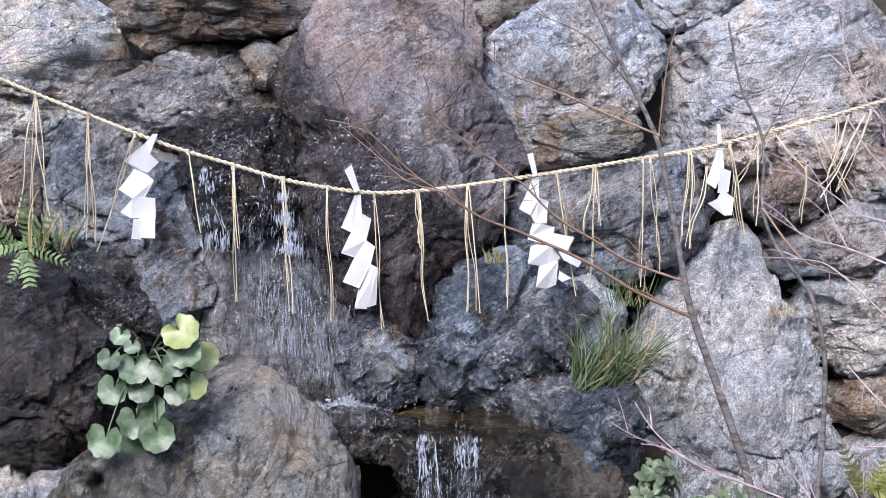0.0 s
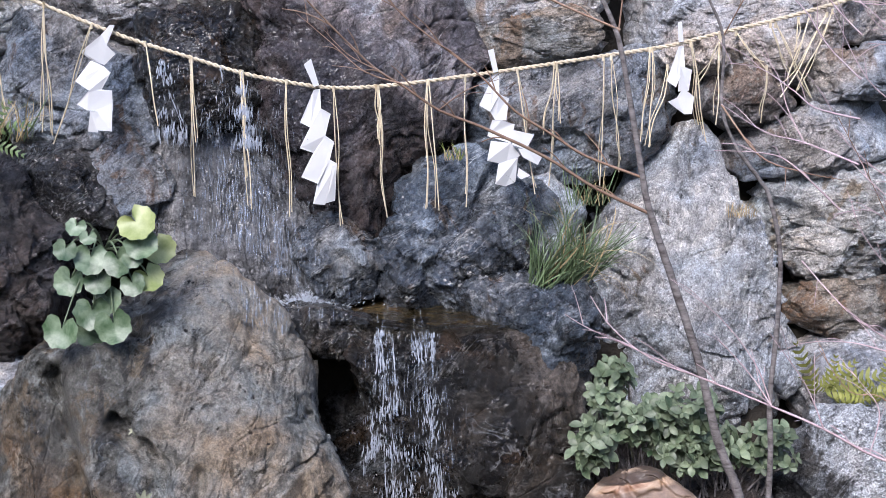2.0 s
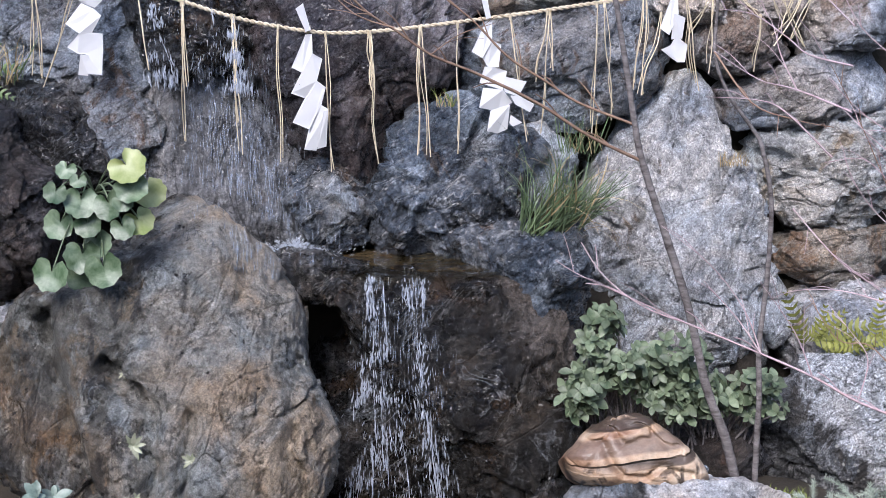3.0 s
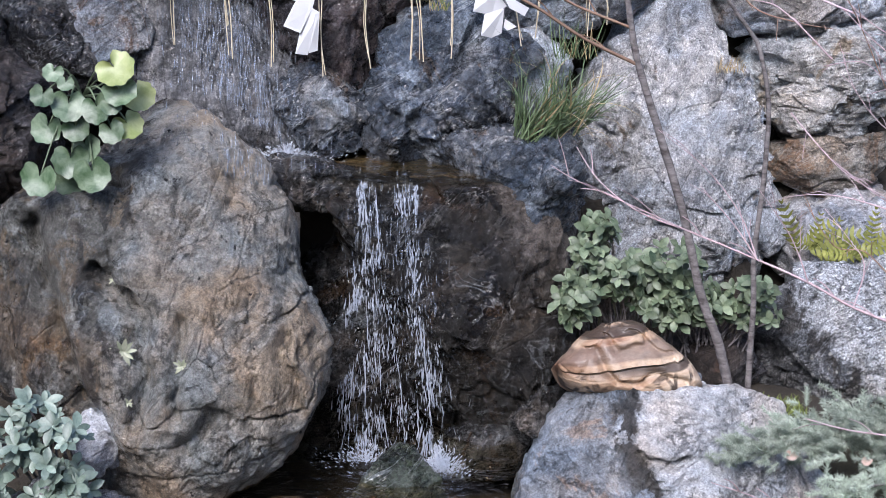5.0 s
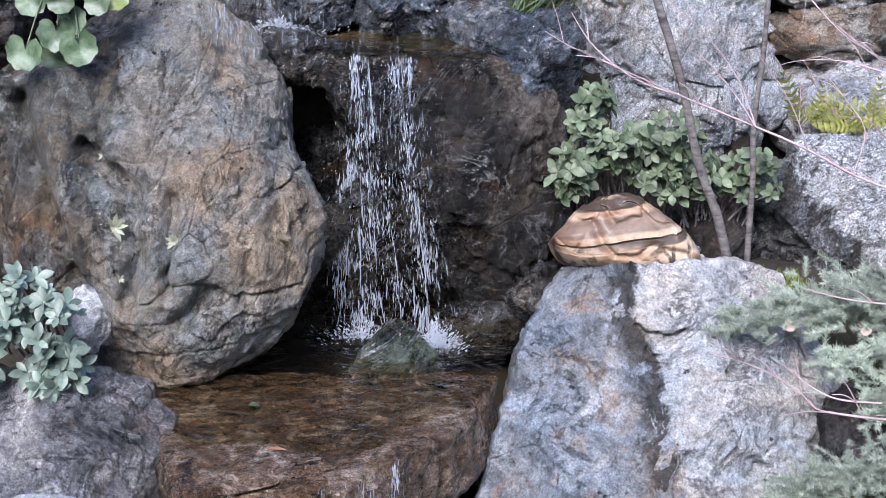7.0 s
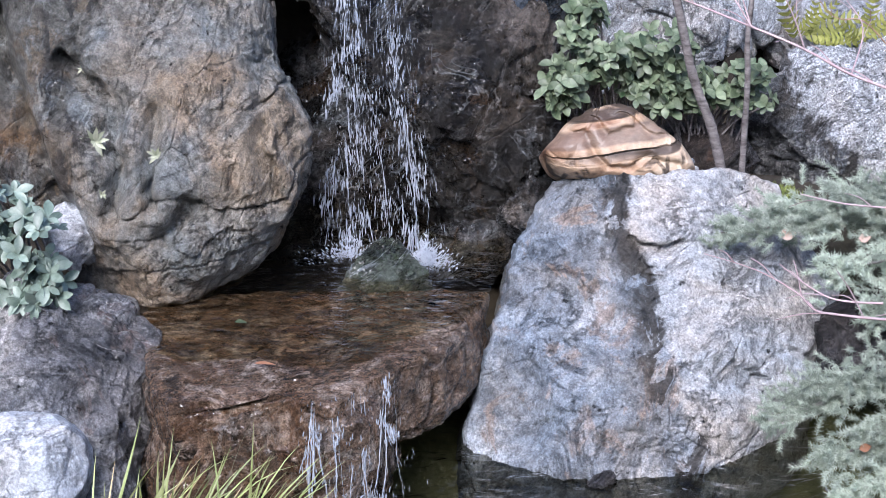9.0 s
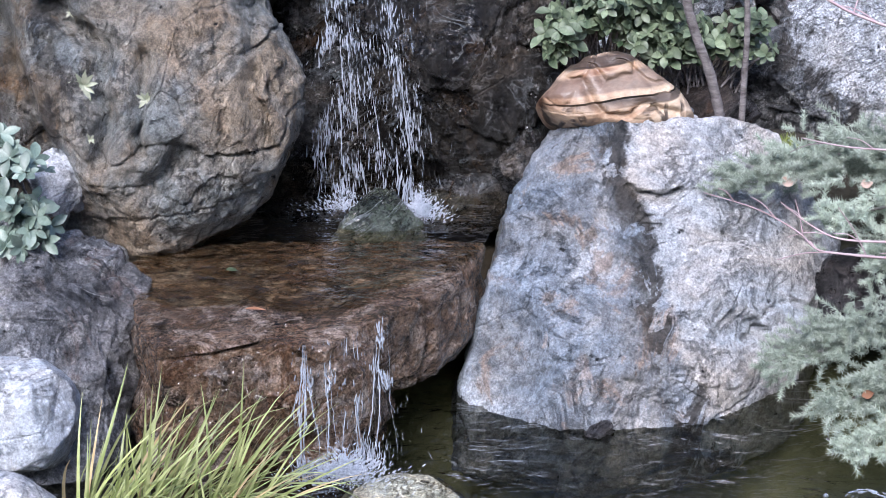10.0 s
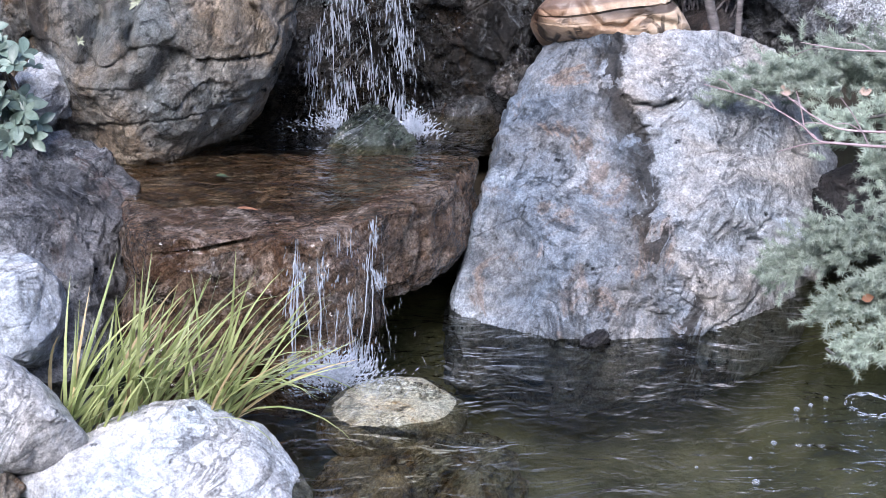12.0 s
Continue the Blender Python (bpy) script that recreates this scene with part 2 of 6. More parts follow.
# fine pale patches of wet_slab are painted glints of its wet surface
wet_slab = rock_material("wet_slab", (0.0435, 0.029, 0.0188), (0.19, 0.122, 0.08), (0.55, 0.45, 0.38), stain=(0.11, 0.055, 0.025), stain_amount=0.4, wet=1.0, vein=0.15, relief=2.0, bed=0.2, blotch=2.2, hue=0.4)
# split: right side painted paler as lit, left kept dark as damp and shaded
brown_boulder = rock_material("brown_boulder", (0.045, 0.037, 0.031), (0.14, 0.118, 0.092), (0.40, 0.365, 0.31), stain=(0.17, 0.11, 0.06), stain_amount=0.5, vein=0.12, turn=(0, 60, 20), wet=0.4, layer=0.25, lichen=0.1, tall=0.35, hue=0.9, bed=0.2, speck=0.2, split=(-0.10, (0.50, 0.475, 0.425), 0.5, -0.25))
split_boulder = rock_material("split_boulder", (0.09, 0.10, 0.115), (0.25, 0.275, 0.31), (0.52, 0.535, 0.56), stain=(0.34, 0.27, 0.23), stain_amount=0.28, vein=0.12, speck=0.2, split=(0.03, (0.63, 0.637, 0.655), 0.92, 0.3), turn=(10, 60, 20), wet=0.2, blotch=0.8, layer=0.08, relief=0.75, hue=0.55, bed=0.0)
lichen_boulder = rock_material("lichen_boulder", (0.04, 0.042, 0.046), (0.10, 0.104, 0.11), (0.34, 0.345, 0.35), stain_amount=0.1, vein=0.4, speck=0.6, lichen=0.6, blotch=1.6, bed=0.3, hue=0.3, split=(-0.05, (0.74, 0.755, 0.78), 0.88, 0.6))
slate_block = rock_material("slate_block", (0.035, 0.037, 0.043), (0.21, 0.213, 0.23), (0.58, 0.58, 0.60), stain=(0.17, 0.13, 0.12), stain_amount=0.25, vein=0.3, wet=0.4, turn=(80, 10, 0), blotch=0.7, hue=0.3, bed=0.2)
white_stone = rock_material("white_stone", (0.46, 0.47, 0.50), (0.50, 0.513, 0.535), (0.63, 0.637, 0.645), stain=(0.45, 0.40, 0.35), stain_amount=0.2, vein=0.3, speck=0.15, relief=0.4, bed=0.2, hue=0.35)
mossy_stone = rock_material("mossy_stone", (0.03, 0.034, 0.026), (0.075, 0.085, 0.06), (0.17, 0.18, 0.14), stain=(0.06, 0.08, 0.03), stain_amount=0.4, wet=0.7)
sunken = rock_material("sunken", (0.30, 0.25, 0.15), (0.42, 0.37, 0.25), (0.54, 0.49, 0.36), stain=(0.25, 0.15, 0.05), stain_amount=0.45, wet=0.5, relief=0.5)

streaked_rock = rock_material("streaked_rock", (0.015, 0.015, 0.016), (0.21, 0.203, 0.21), (0.66, 0.64, 0.63), stain=(0.12, 0.085, 0.06), stain_amount=0.3, wet=0.7, vein=0.8, turn=(10, 25, 0), layer=0.4, bed=0.6)
# brown of pool_bed stands in for the upper pool's reflection
pool_bed = rock_material("pool_bed", (0.04, 0.034, 0.02), (0.085, 0.07, 0.043), (0.16, 0.135, 0.09), stain=(0.2, 0.11, 0.04), stain_amount=0.4, wet=0.5, relief=0.5, layer=0.05, blotch=2.0, vein=0.0)


def ornament_material():
    """Polished stone with wavy brown bands."""
    m = Nodes("ornament")
    p = m.coords((0.55, 0.8, 1), (0, 10, 0))
    o = m.add("SeparateXYZ", {0: m.add("TexCoord").outputs["Object"]})
    col = m.ramp(m.noise(p, 9.0, 9, 0.66, 0.8), [(0.34, (0.20, 0.095, 0.05)), (0.47, (0.38, 0.25, 0.16)), (0.58, (0.50, 0.37, 0.26)), (0.70, (0.62, 0.51, 0.39))])
    wv = m.add("TexWave", {"Vector": p, "Scale": 3.4, "Distortion": 5.0, "Detail": 2.5, "Detail Scale": 1.1, "Detail Roughness": 0.5}, bands_direction="Z").outputs["Fac"]
    high = m.ramp(m.math("ADD", o.outputs["Z"], 0.5), [(0.515, 0.0), (0.535, 1.0)])
    groove = m.math("MULTIPLY", m.ramp(wv, [(0.06, 1.0), (0.14, 0.0)]), m.math("ADD", m.math("MULTIPLY", high, 0.8), 0.2))
    band = m.math("MULTIPLY", m.ramp(wv, [(0.50, 0.0), (0.70, 1.0)]), high)
    col = m.mix(m.math("MULTIPLY", band, 0.75), col, (0.13, 0.085, 0.065))
    col = m.mix(m.math("MULTIPLY", groove, 0.9), col, (0.035, 0.022, 0.016))
    crack = m.add("TexVoronoi", {"Vector": m.coords((1.0, 0.6, 0.25), (0, 8, 0)), "Scale": 24.0}, feature="DISTANCE_TO_EDGE").outputs["Distance"]
    crack = m.math("MULTIPLY", m.ramp(crack, [(0.04, 1.0), (0.10, 0.0)]), m.math("SUBTRACT", 1.0, high))
    crack = m.math("MULTIPLY", crack, m.ramp(m.noise(p, 14.0, 4), [(0.42, 0.0), (0.5, 1.0)]))
    col = m.mix(m.math("MULTIPLY", crack, 0.9), col, (0.03, 0.02, 0.015))
    col = m.mix(1.0, col, m.ramp(m.noise(p, 60.0, 6, 0.7), [(0.35, 0.75), (0.65, 1.2)]), "MULTIPLY")
    h = m.math("SUBTRACT", m.math("MULTIPLY", m.noise(p, 22.0, 6, 0.65), 0.4), m.math("ADD", groove, m.math("MULTIPLY", crack, 0.4)))
    return m.finish(Base_Color=col, Roughness=0.55, Normal=m.bump(h, 1.0, 0.012), Coat_Weight=0.12, Coat_Roughness=0.15)


ornament = ornament_material()


def earth_material():
    m = Nodes("earth")
    p = m.add("TexCoord").outputs["Object"]
    col = m.ramp(m.noise(p, 4.0, 9, 0.7), [(0.3, (0.02, 0.016, 0.012)), (0.55, (0.05, 0.04, 0.028)), (0.75, (0.10, 0.08, 0.055))])
    col = m.mix(m.ramp(m.noise(p, 1.3, 5), [(0.5, 0.0), (0.65, 0.6)]), col, (0.05, 0.06, 0.025))
    low = m.ramp(m.math("ADD", m.add("SeparateXYZ", {0: p}).outputs["Z"], 0.5), [(0.44, 1.0), (0.48, 0.0)])
    silt = m.ramp(m.noise(p, 7.0, 7, 0.6), [(0.35, (0.22, 0.23, 0.13)), (0.6, (0.52, 0.53, 0.33)), (0.72, (0.64, 0.62, 0.44))])
    col = m.mix(low, col, silt)
    nrm = m.bump(m.noise(p, 40.0, 8, 0.7), 0.9, 0.02)
    return m.finish(Base_Color=col, Roughness=0.95, Normal=nrm)


earth = earth_material()


def water_material(name, tint, ripple, size, amount):
    """Clear still water: what lies under it, tinted, and a rippled mirror over it."""
    m = Nodes(name)
    p = m.add("TexCoord").outputs["Object"]
    mp = m.add("Mapping", {"Vector": p, "Scale": (1.0, 1.7, 1.0)}).outputs[0]
    h = m.math("ADD", m.noise(mp, size, 3, 0.55, 0.8), m.math("MULTIPLY", m.noise(mp, size * 3.2, 2, 0.5, 0.4), 0.3))
    nrm = m.bump(h, ripple, amount)
    clear = m.add("BsdfTransparent", {"Color": tint})
    gloss = m.add("BsdfGlossy", {"Color": (0.95, 0.97, 1.0), "Roughness": 0.03, "Normal": nrm})
    fr = m.add("Fresnel", {"IOR": 1.33, "Normal": nrm})
    mx = m.add("MixShader", {0: fr.outputs[0], 1: clear.outputs[0], 2: gloss.outputs[0]})
    m.tree.links.new(mx.outputs[0], m.out.inputs["Surface"])
    return m.mat


pond_water = water_material("pond_water", (0.45, 0.445, 0.40), 0.65, 6.5, 0.05)
pool_water = water_material("pool_water", (0.90, 0.83, 0.68), 0.7, 12.0, 0.032)


def foam_material(name, see_through, colour):
    m = Nodes(name)
    d = m.add("BsdfPrincipled", {"Base Color": colour, "Roughness": 0.15, "Specular IOR Level": 0.6})
    c = m.add("BsdfTransparent", {"Color": (0.95, 0.97, 1.0)})
    mx = m.add("MixShader", {0: see_through, 1: d.outputs[0], 2: c.outputs[0]})
    m.tree.links.new(mx.outputs[0], m.out.inputs["Surface"])
    return m.mat


fall_water = foam_material("fall_water", 0.62, (0.64, 0.68, 0.74))
film_water = foam_material("film_water", 0.8, (0.55, 0.60, 0.68))
foam_water = foam_material("foam_water", 0.58, (0.72, 0.76, 0.82))
bubble_water = foam_material("bubble_water", 0.78, (0.66, 0.71, 0.80))


# ---- forms ----
def hash_noise(ix, iy, iz, seed):
    h = (ix * 374761393 + iy * 668265263 + iz * 1274126177 + seed * 974634777) & 0x7FFFFFFF
    h = ((h ^ (h >> 13)) * 1274126177) & 0x7FFFFFFF
    return ((h ^ (h >> 16)) & 0xFFFF) / 65535.0


def value_noise(p, seed):
    """Smooth noise from -1 to 1 at the rows of p."""
    i = np.floor(p).astype(np.int64)
    f = p - i
    f = f * f * f * (f * (f * 6 - 15) + 10)
    tot = np.zeros(len(p))
    for a in (0, 1):
        for b in (0, 1):
            for c in (0, 1):
                w = (f[:, 0] if a else 1 - f[:, 0]) * (f[:, 1] if b else 1 - f[:, 1]) * (f[:, 2] if c else 1 - f[:, 2])
                tot += w * hash_noise(i[:, 0] + a, i[:, 1] + b, i[:, 2] + c, seed)
    return tot * 2 - 1


def fbm(p, seed, octaves=4, ridged=False):
    tot, amp, q = np.zeros(len(p)), 1.0, p.copy()
    for o in range(octaves):
        n = value_noise(q, seed + o)
        tot += amp * ((1 - 2 * np.abs(n)) if ridged else n)
        amp, q = amp * 0.5, q * 2.07 + 11.3
    return tot


def cube_sphere(n):
    """Directions and faces of a sphere made of six n by n squares."""
    r = np.arange(n + 1)
    a, b = np.meshgrid(r, r, indexing="ij")
    pts, quads, base = [], [], 0
    k = (np.arange(n)[:, None] * (n + 1) + np.arange(n)[None, :]).ravel()
    for axis in range(3):
        for side in (0, n):
            g = np.empty((n + 1, n + 1, 3), int)
            g[..., axis], g[..., (axis + 1) % 3], g[..., (axis + 2) % 3] = side, a, b
            pts.append(g.reshape(-1, 3))
            q = np.stack([k, k + n + 1, k + n + 2, k + 1], 1) + base
            quads.append(q if side else q[:, ::-1])
            base += (n + 1) ** 2
    pts, quads = np.concatenate(pts), np.concatenate(quads)
    key = (pts[:, 0] * (n + 1) + pts[:, 1]) * (n + 1) + pts[:, 2]
    _, first, back = np.unique(key, return_index=True, return_inverse=True)
    c = np.tan((pts[first] / n * 2 - 1) * math.pi / 4)
    return c / np.linalg.norm(c, axis=1)[:, None], back.ravel()[quads]


SPHERES = {}
ROCKS = {}


def mesh_of(name, verts, faces, material, smooth=True):
    me = bpy.data.meshes.new(name)
    verts, faces = np.asarray(verts, float), np.asarray(faces)
    me.vertices.add(len(verts))
    me.vertices.foreach_set("co", verts.ravel())
    k = faces.shape[1]
    me.loops.add(faces.size)
    me.loops.foreach_set("vertex_index", faces.ravel().astype(np.int32))
    me.polygons.add(len(faces))
    me.polygons.foreach_set("loop_start", np.arange(0, faces.size, k, dtype=np.int32))
    me.polygons.foreach_set("use_smooth", np.full(len(faces), smooth))
    me.update(calc_edges=True)
    me.validate()
    if material:
        me.materials.append(material)
    return me


def rock(label, centre, radii, front, back, lean, material, n, strata=0.0, boxy=0.45, rough=1.0, facets=12, square=0.8, top=None, chips=0.7, flute=0.0, cuts=(), grooves=()):
    """A stone: its outline's radii at even angles on a plane that leans back, its depth to the front and back,
    chipped flat in places and roughened."""
    seed = len(ROCKS) * 17 + 5
    rng = random.Random(seed)
    if n not in SPHERES:
        SPHERES[n] = cube_sphere(n)
    d, quads = SPHERES[n]
    k = len(radii)
    th = (np.arctan2(d[:, 1], d[:, 0]) / (2 * math.pi) * k) % k
    i = np.floor(th).astype(int) % k
    f = th - np.floor(th)
    r = np.array(radii)
    rad = r[i] * (1 - f) + r[(i + 1) % k] * f
    flat = np.hypot(d[:, 0], d[:, 1])
    s = flat ** boxy
    depth = np.where(d[:, 2] > 0, front, back) * np.sign(d[:, 2]) * np.abs(d[:, 2]) ** square
    ang = np.arctan2(d[:, 1], d[:, 0])
    p = np.stack([rad * s * np.cos(ang), rad * s * np.sin(ang), depth], 1)
    size = float(np.mean(r))
    # flat chips, mostly on the face
    for _ in range(facets):
        v = Vector((rng.uniform(-1, 1), rng.uniform(-1, 1), rng.uniform(0.35, 1.3))).normalized()
        v = np.array(v)
        h = p @ v
        cut = np.quantile(h, rng.uniform(0.86, 0.97))
        over = np.maximum(h - cut, 0)
        p -= (over * 0.85)[:, None] * v
    # to the world's axes
    c, w = math.cos(radians(lean)), math.sin(radians(lean))
    q = np.stack([p[:, 0], p[:, 1] * w - p[:, 2] * c, p[:, 1] * c + p[:, 2] * w], 1)
    # broken planes: way out of the stone, distance from its centre
    for way, far in cuts:
        v = np.array(Vector(way).normalized())
        q = q - (np.maximum(q @ v - far, 0) * 0.94)[:, None] * v
    off = np.array([seed * 1.7, seed * 0.9, seed * 2.3])
    out = q / (np.linalg.norm(q, axis=1)[:, None] + 1e-9)
    amp = min(size, 0.25) * rough
    # broken faces: each cell is a chip with its own height and slope
    for cells, high, slope in ((26, 0.075 * chips, 0.28 * chips), (110, 0.03 * chips, 0.24 * chips)):
        pick = np.random.RandomState(seed + cells)
        seeds = q[pick.randint(0, len(q), cells)]
        warp = q + 0.10 * size * np.stack([fbm(q * 9 + off + k * 7, seed + k, 3) for k in range(3)], 1)
        axes = np.array([1.0, 1.0, 1.0 + 2.2 * strata])
        near = np.full(len(q), 1e9)
        which = np.zeros(len(q), int)
        for k in range(cells):
            dist = (((warp - seeds[k]) * axes) ** 2).sum(1)
            better = dist < near
            near[better], which[better] = dist[better], k
        tilt = pick.uniform(-slope, slope, (cells, 3))
        step = pick.uniform(-high, high, cells) * amp + np.zeros(cells)
        q = q + out * (step[which] + ((q - seeds[which]) * tilt[which]).sum(1))[:, None]
    move = 0.10 * amp * fbm(q * 5 + off, seed, 3) + 0.028 * amp * fbm(q * 22 + off, seed + 9, 4, True) + 0.0028 * rough * fbm(q * 60 + off, seed + 3, 3)
    seam = np.abs(value_noise((q + 0.05 * np.stack([value_noise(q * 8 + off, seed + 1)] * 3, 1)) * np.array([4, 4, 6 + 10 * strata]) + off, seed + 21))
    move -= 0.085 * amp * np.clip(1 - seam / 0.05, 0, 1)
    if flute:
        move += flute * 0.10 * amp * fbm(q * np.array([11, 11, 2.6]) + off, seed + 31, 3) - flute * 0.09 * amp * np.clip(1 - np.abs(value_noise(q * np.array([7, 7, 1.8]) + off, seed + 33)) / 0.10, 0, 1)
    if strata:
        t = np.stack([q[:, 0] * 2.5 + 0.3 * q[:, 2], q[:, 1] * 2.5, q[:, 2] * 24 + q[:, 0] * 4], 1)
        move += strata * 0.07 * amp * fbm(t + off, seed + 5, 3, True)
    q = q + out * move[:, None]
    # clefts worn into the face: a line across and up from the centre, its half width and depth
    for run, wide, deep in grooves:
        near = np.full(len(q), 9.0)
        flat_q = q[:, [0, 2]] + 0.010 * np.stack([value_noise(q * 30 + off, seed + 41), value_noise(q * 30 + off, seed + 42)], 1)
        for a, b in zip(run, run[1:]):
            a, b = np.array(a), np.array(b)
            t = np.clip(((flat_q - a) @ (b - a)) / ((b - a) @ (b - a)), 0, 1)
            near = np.minimum(near, np.linalg.norm(flat_q - a - t[:, None] * (b - a), axis=1))
        q[:, 1] += np.where(q[:, 1] < 0.02, deep * np.exp(-(near / wide) ** 2), 0)
    if top is not None:
        over = np.maximum(q[:, 2] + centre[2] - top, 0)
        q[:, 2] -= over * 0.88
    ob = new("rock", mesh_of("rock", q, quads, material))
    ob.location = centre
    tagged(ob, label, "rock", "stones of the water garden")
    ROCKS[label + str(seed)] = (q + np.array(centre), quads)
    return ob


# ---- stones: centre, outline radii, depths, lean ----
upper_left_rock = rock("pale grey layered rock high in the garden wall", (-0.963, 3.617, 1.640), [0.343, 0.234, 0.187, 0.166, 0.153, 0.147, 0.152, 0.158, 0.17, 0.198, 0.26, 0.25, 0.242, 0.251, 0.202, 0.173, 0.159, 0.158, 0.165, 0.182, 0.182, 0.188, 0.195, 0.215], 0.12, 0.3, 12, pale_layered, 56, strata=0.4, chips=0.4, boxy=0.35)
left_strip_rock = rock("pale flat layered rock in the garden wall", (-1.047, 3.580, 1.494), [0.177, 0.149, 0.120, 0.098, 0.088, 0.085, 0.083, 0.087, 0.097, 0.119, 0.160, 0.144, 0.140, 0.145, 0.146, 0.110, 0.094, 0.087, 0.086, 0.090, 0.095, 0.108, 0.124, 0.150], 0.1, 0.3, 12, pale_layered, 40, strata=0.5)
overhang_rock = rock("dark brown overhanging slab at the wall top", (-0.543, 3.592, 1.789), [0.342, 0.306, 0.162, 0.115, 0.095, 0.085, 0.083, 0.086, 0.096, 0.119, 0.169, 0.329, 0.38, 0.259, 0.171, 0.132, 0.111, 0.102, 0.1, 0.105, 0.12, 0.142, 0.193, 0.281], 0.15, 0.4, 12, brown_rock, 56, strata=0.4)
chock_a = rock("small tan stone wedged in the garden wall", (-0.665, 3.598, 1.679), [0.067, 0.067, 0.060, 0.044, 0.037, 0.034, 0.033, 0.035, 0.040, 0.050, 0.054, 0.064, 0.069, 0.067, 0.055, 0.048, 0.046, 0.039, 0.035, 0.035, 0.036, 0.041, 0.051, 0.072], 0.06, 0.15, 12, tan_rock, 28, strata=0.4)
chock_b = rock("small rusty stone wedged in the garden wall", (-0.570, 3.640, 1.679), [0.040, 0.040, 0.042, 0.036, 0.029, 0.025, 0.024, 0.024, 0.026, 0.031, 0.042, 0.044, 0.041, 0.041, 0.043, 0.035, 0.028, 0.025, 0.023, 0.024, 0.026, 0.031, 0.043, 0.044], 0.05, 0.15, 12, brown_rock, 28)
chock_c = rock("small damp layered stone in the garden wall", (-0.543, 3.606, 1.625), [0.085, 0.081, 0.071, 0.051, 0.043, 0.039, 0.038, 0.039, 0.044, 0.055, 0.069, 0.101, 0.101, 0.070, 0.052, 0.043, 0.039, 0.038, 0.040, 0.046, 0.057, 0.064, 0.077, 0.096], 0.07, 0.2, 12, brown_rock, 32, strata=0.4)
chock_d = rock("grey weathered stone block in the garden wall", (-0.411, 3.564, 1.608), [0.055, 0.052, 0.052, 0.046, 0.045, 0.046, 0.051, 0.057, 0.057, 0.060, 0.069, 0.055, 0.049, 0.046, 0.047, 0.051, 0.052, 0.050, 0.051, 0.056, 0.058, 0.056, 0.057, 0.063], 0.08, 0.2, 12, tan_rock, 36)
chock_e = rock("small pale stone wedged in the garden wall", (-0.341, 3.598, 1.655), [0.042, 0.056, 0.047, 0.042, 0.041, 0.033, 0.028, 0.026, 0.025, 0.027, 0.031, 0.039, 0.053, 0.046, 0.043, 0.043, 0.042, 0.033, 0.029, 0.028, 0.028, 0.030, 0.033, 0.036], 0.06, 0.15, 12, tan_rock, 28)
chock_f = rock("small brown stone wedged beside the spring", (-0.411, 3.598, 1.517), [0.055, 0.051, 0.050, 0.053, 0.056, 0.051, 0.049, 0.051, 0.057, 0.070, 0.062, 0.056, 0.054, 0.057, 0.053, 0.047, 0.045, 0.046, 0.050, 0.060, 0.068, 0.060, 0.057, 0.058], 0.06, 0.15, 12, brown_rock, 28)
spring_rock = rock("dark wet streaked rock below the spring", (-0.624, 3.556, 1.538), [0.211, 0.197, 0.192, 0.139, 0.116, 0.105, 0.103, 0.099, 0.099, 0.107, 0.125, 0.164, 0.211, 0.217, 0.158, 0.13, 0.112, 0.106, 0.106, 0.103, 0.105, 0.114, 0.135, 0.166], 0.12, 0.3, 12, streaked_rock, 60, strata=0.5)
lip_rock = rock("black wet rock over which the spring water falls", (-0.463, 3.440, 1.381), [0.164, 0.171, 0.174, 0.160, 0.158, 0.147, 0.142, 0.147, 0.156, 0.161, 0.179, 0.167, 0.150, 0.148, 0.156, 0.177, 0.162, 0.151, 0.150, 0.150, 0.161, 0.157, 0.150, 0.155], 0.1, 0.4, 15, wet_dark, 56)
left_wall_rock = rock("blue-grey rock beside the upper fall", (-0.770, 3.495, 1.320), [0.192, 0.189, 0.182, 0.184, 0.185, 0.173, 0.174, 0.187, 0.204, 0.224, 0.219, 0.196, 0.184, 0.179, 0.186, 0.197, 0.184, 0.184, 0.189, 0.182, 0.187, 0.204, 0.233, 0.210], 0.12, 0.3, 12, blue_rock, 64)
left_pink_rock = rock("brownish weathered rock in the garden wall", (-1.060, 3.523, 1.323), [0.129, 0.132, 0.135, 0.135, 0.137, 0.122, 0.116, 0.119, 0.132, 0.159, 0.139, 0.125, 0.121, 0.126, 0.141, 0.158, 0.130, 0.117, 0.113, 0.118, 0.130, 0.140, 0.152, 0.135], 0.08, 0.3, 12, pinkish_rock, 40)
left_mid_rock = rock("dark damp rock beside the boulder", (-0.773, 3.378, 1.061), [0.108, 0.104, 0.107, 0.114, 0.121, 0.139, 0.150, 0.146, 0.151, 0.169, 0.146, 0.125, 0.115, 0.115, 0.122, 0.116, 0.116, 0.124, 0.144, 0.147, 0.155, 0.177, 0.149, 0.121], 0.1, 0.3, 15, wet_dark, 56)
left_patch_rock = rock("shiny blue-black rock with rusty veins", (-0.644, 3.418, 1.096), [0.116, 0.114, 0.116, 0.115, 0.122, 0.140, 0.136, 0.133, 0.138, 0.155, 0.142, 0.139, 0.122, 0.109, 0.105, 0.108, 0.120, 0.125, 0.132, 0.151, 0.159, 0.138, 0.130, 0.127], 0.1, 0.3, 15, blue_rock, 56)
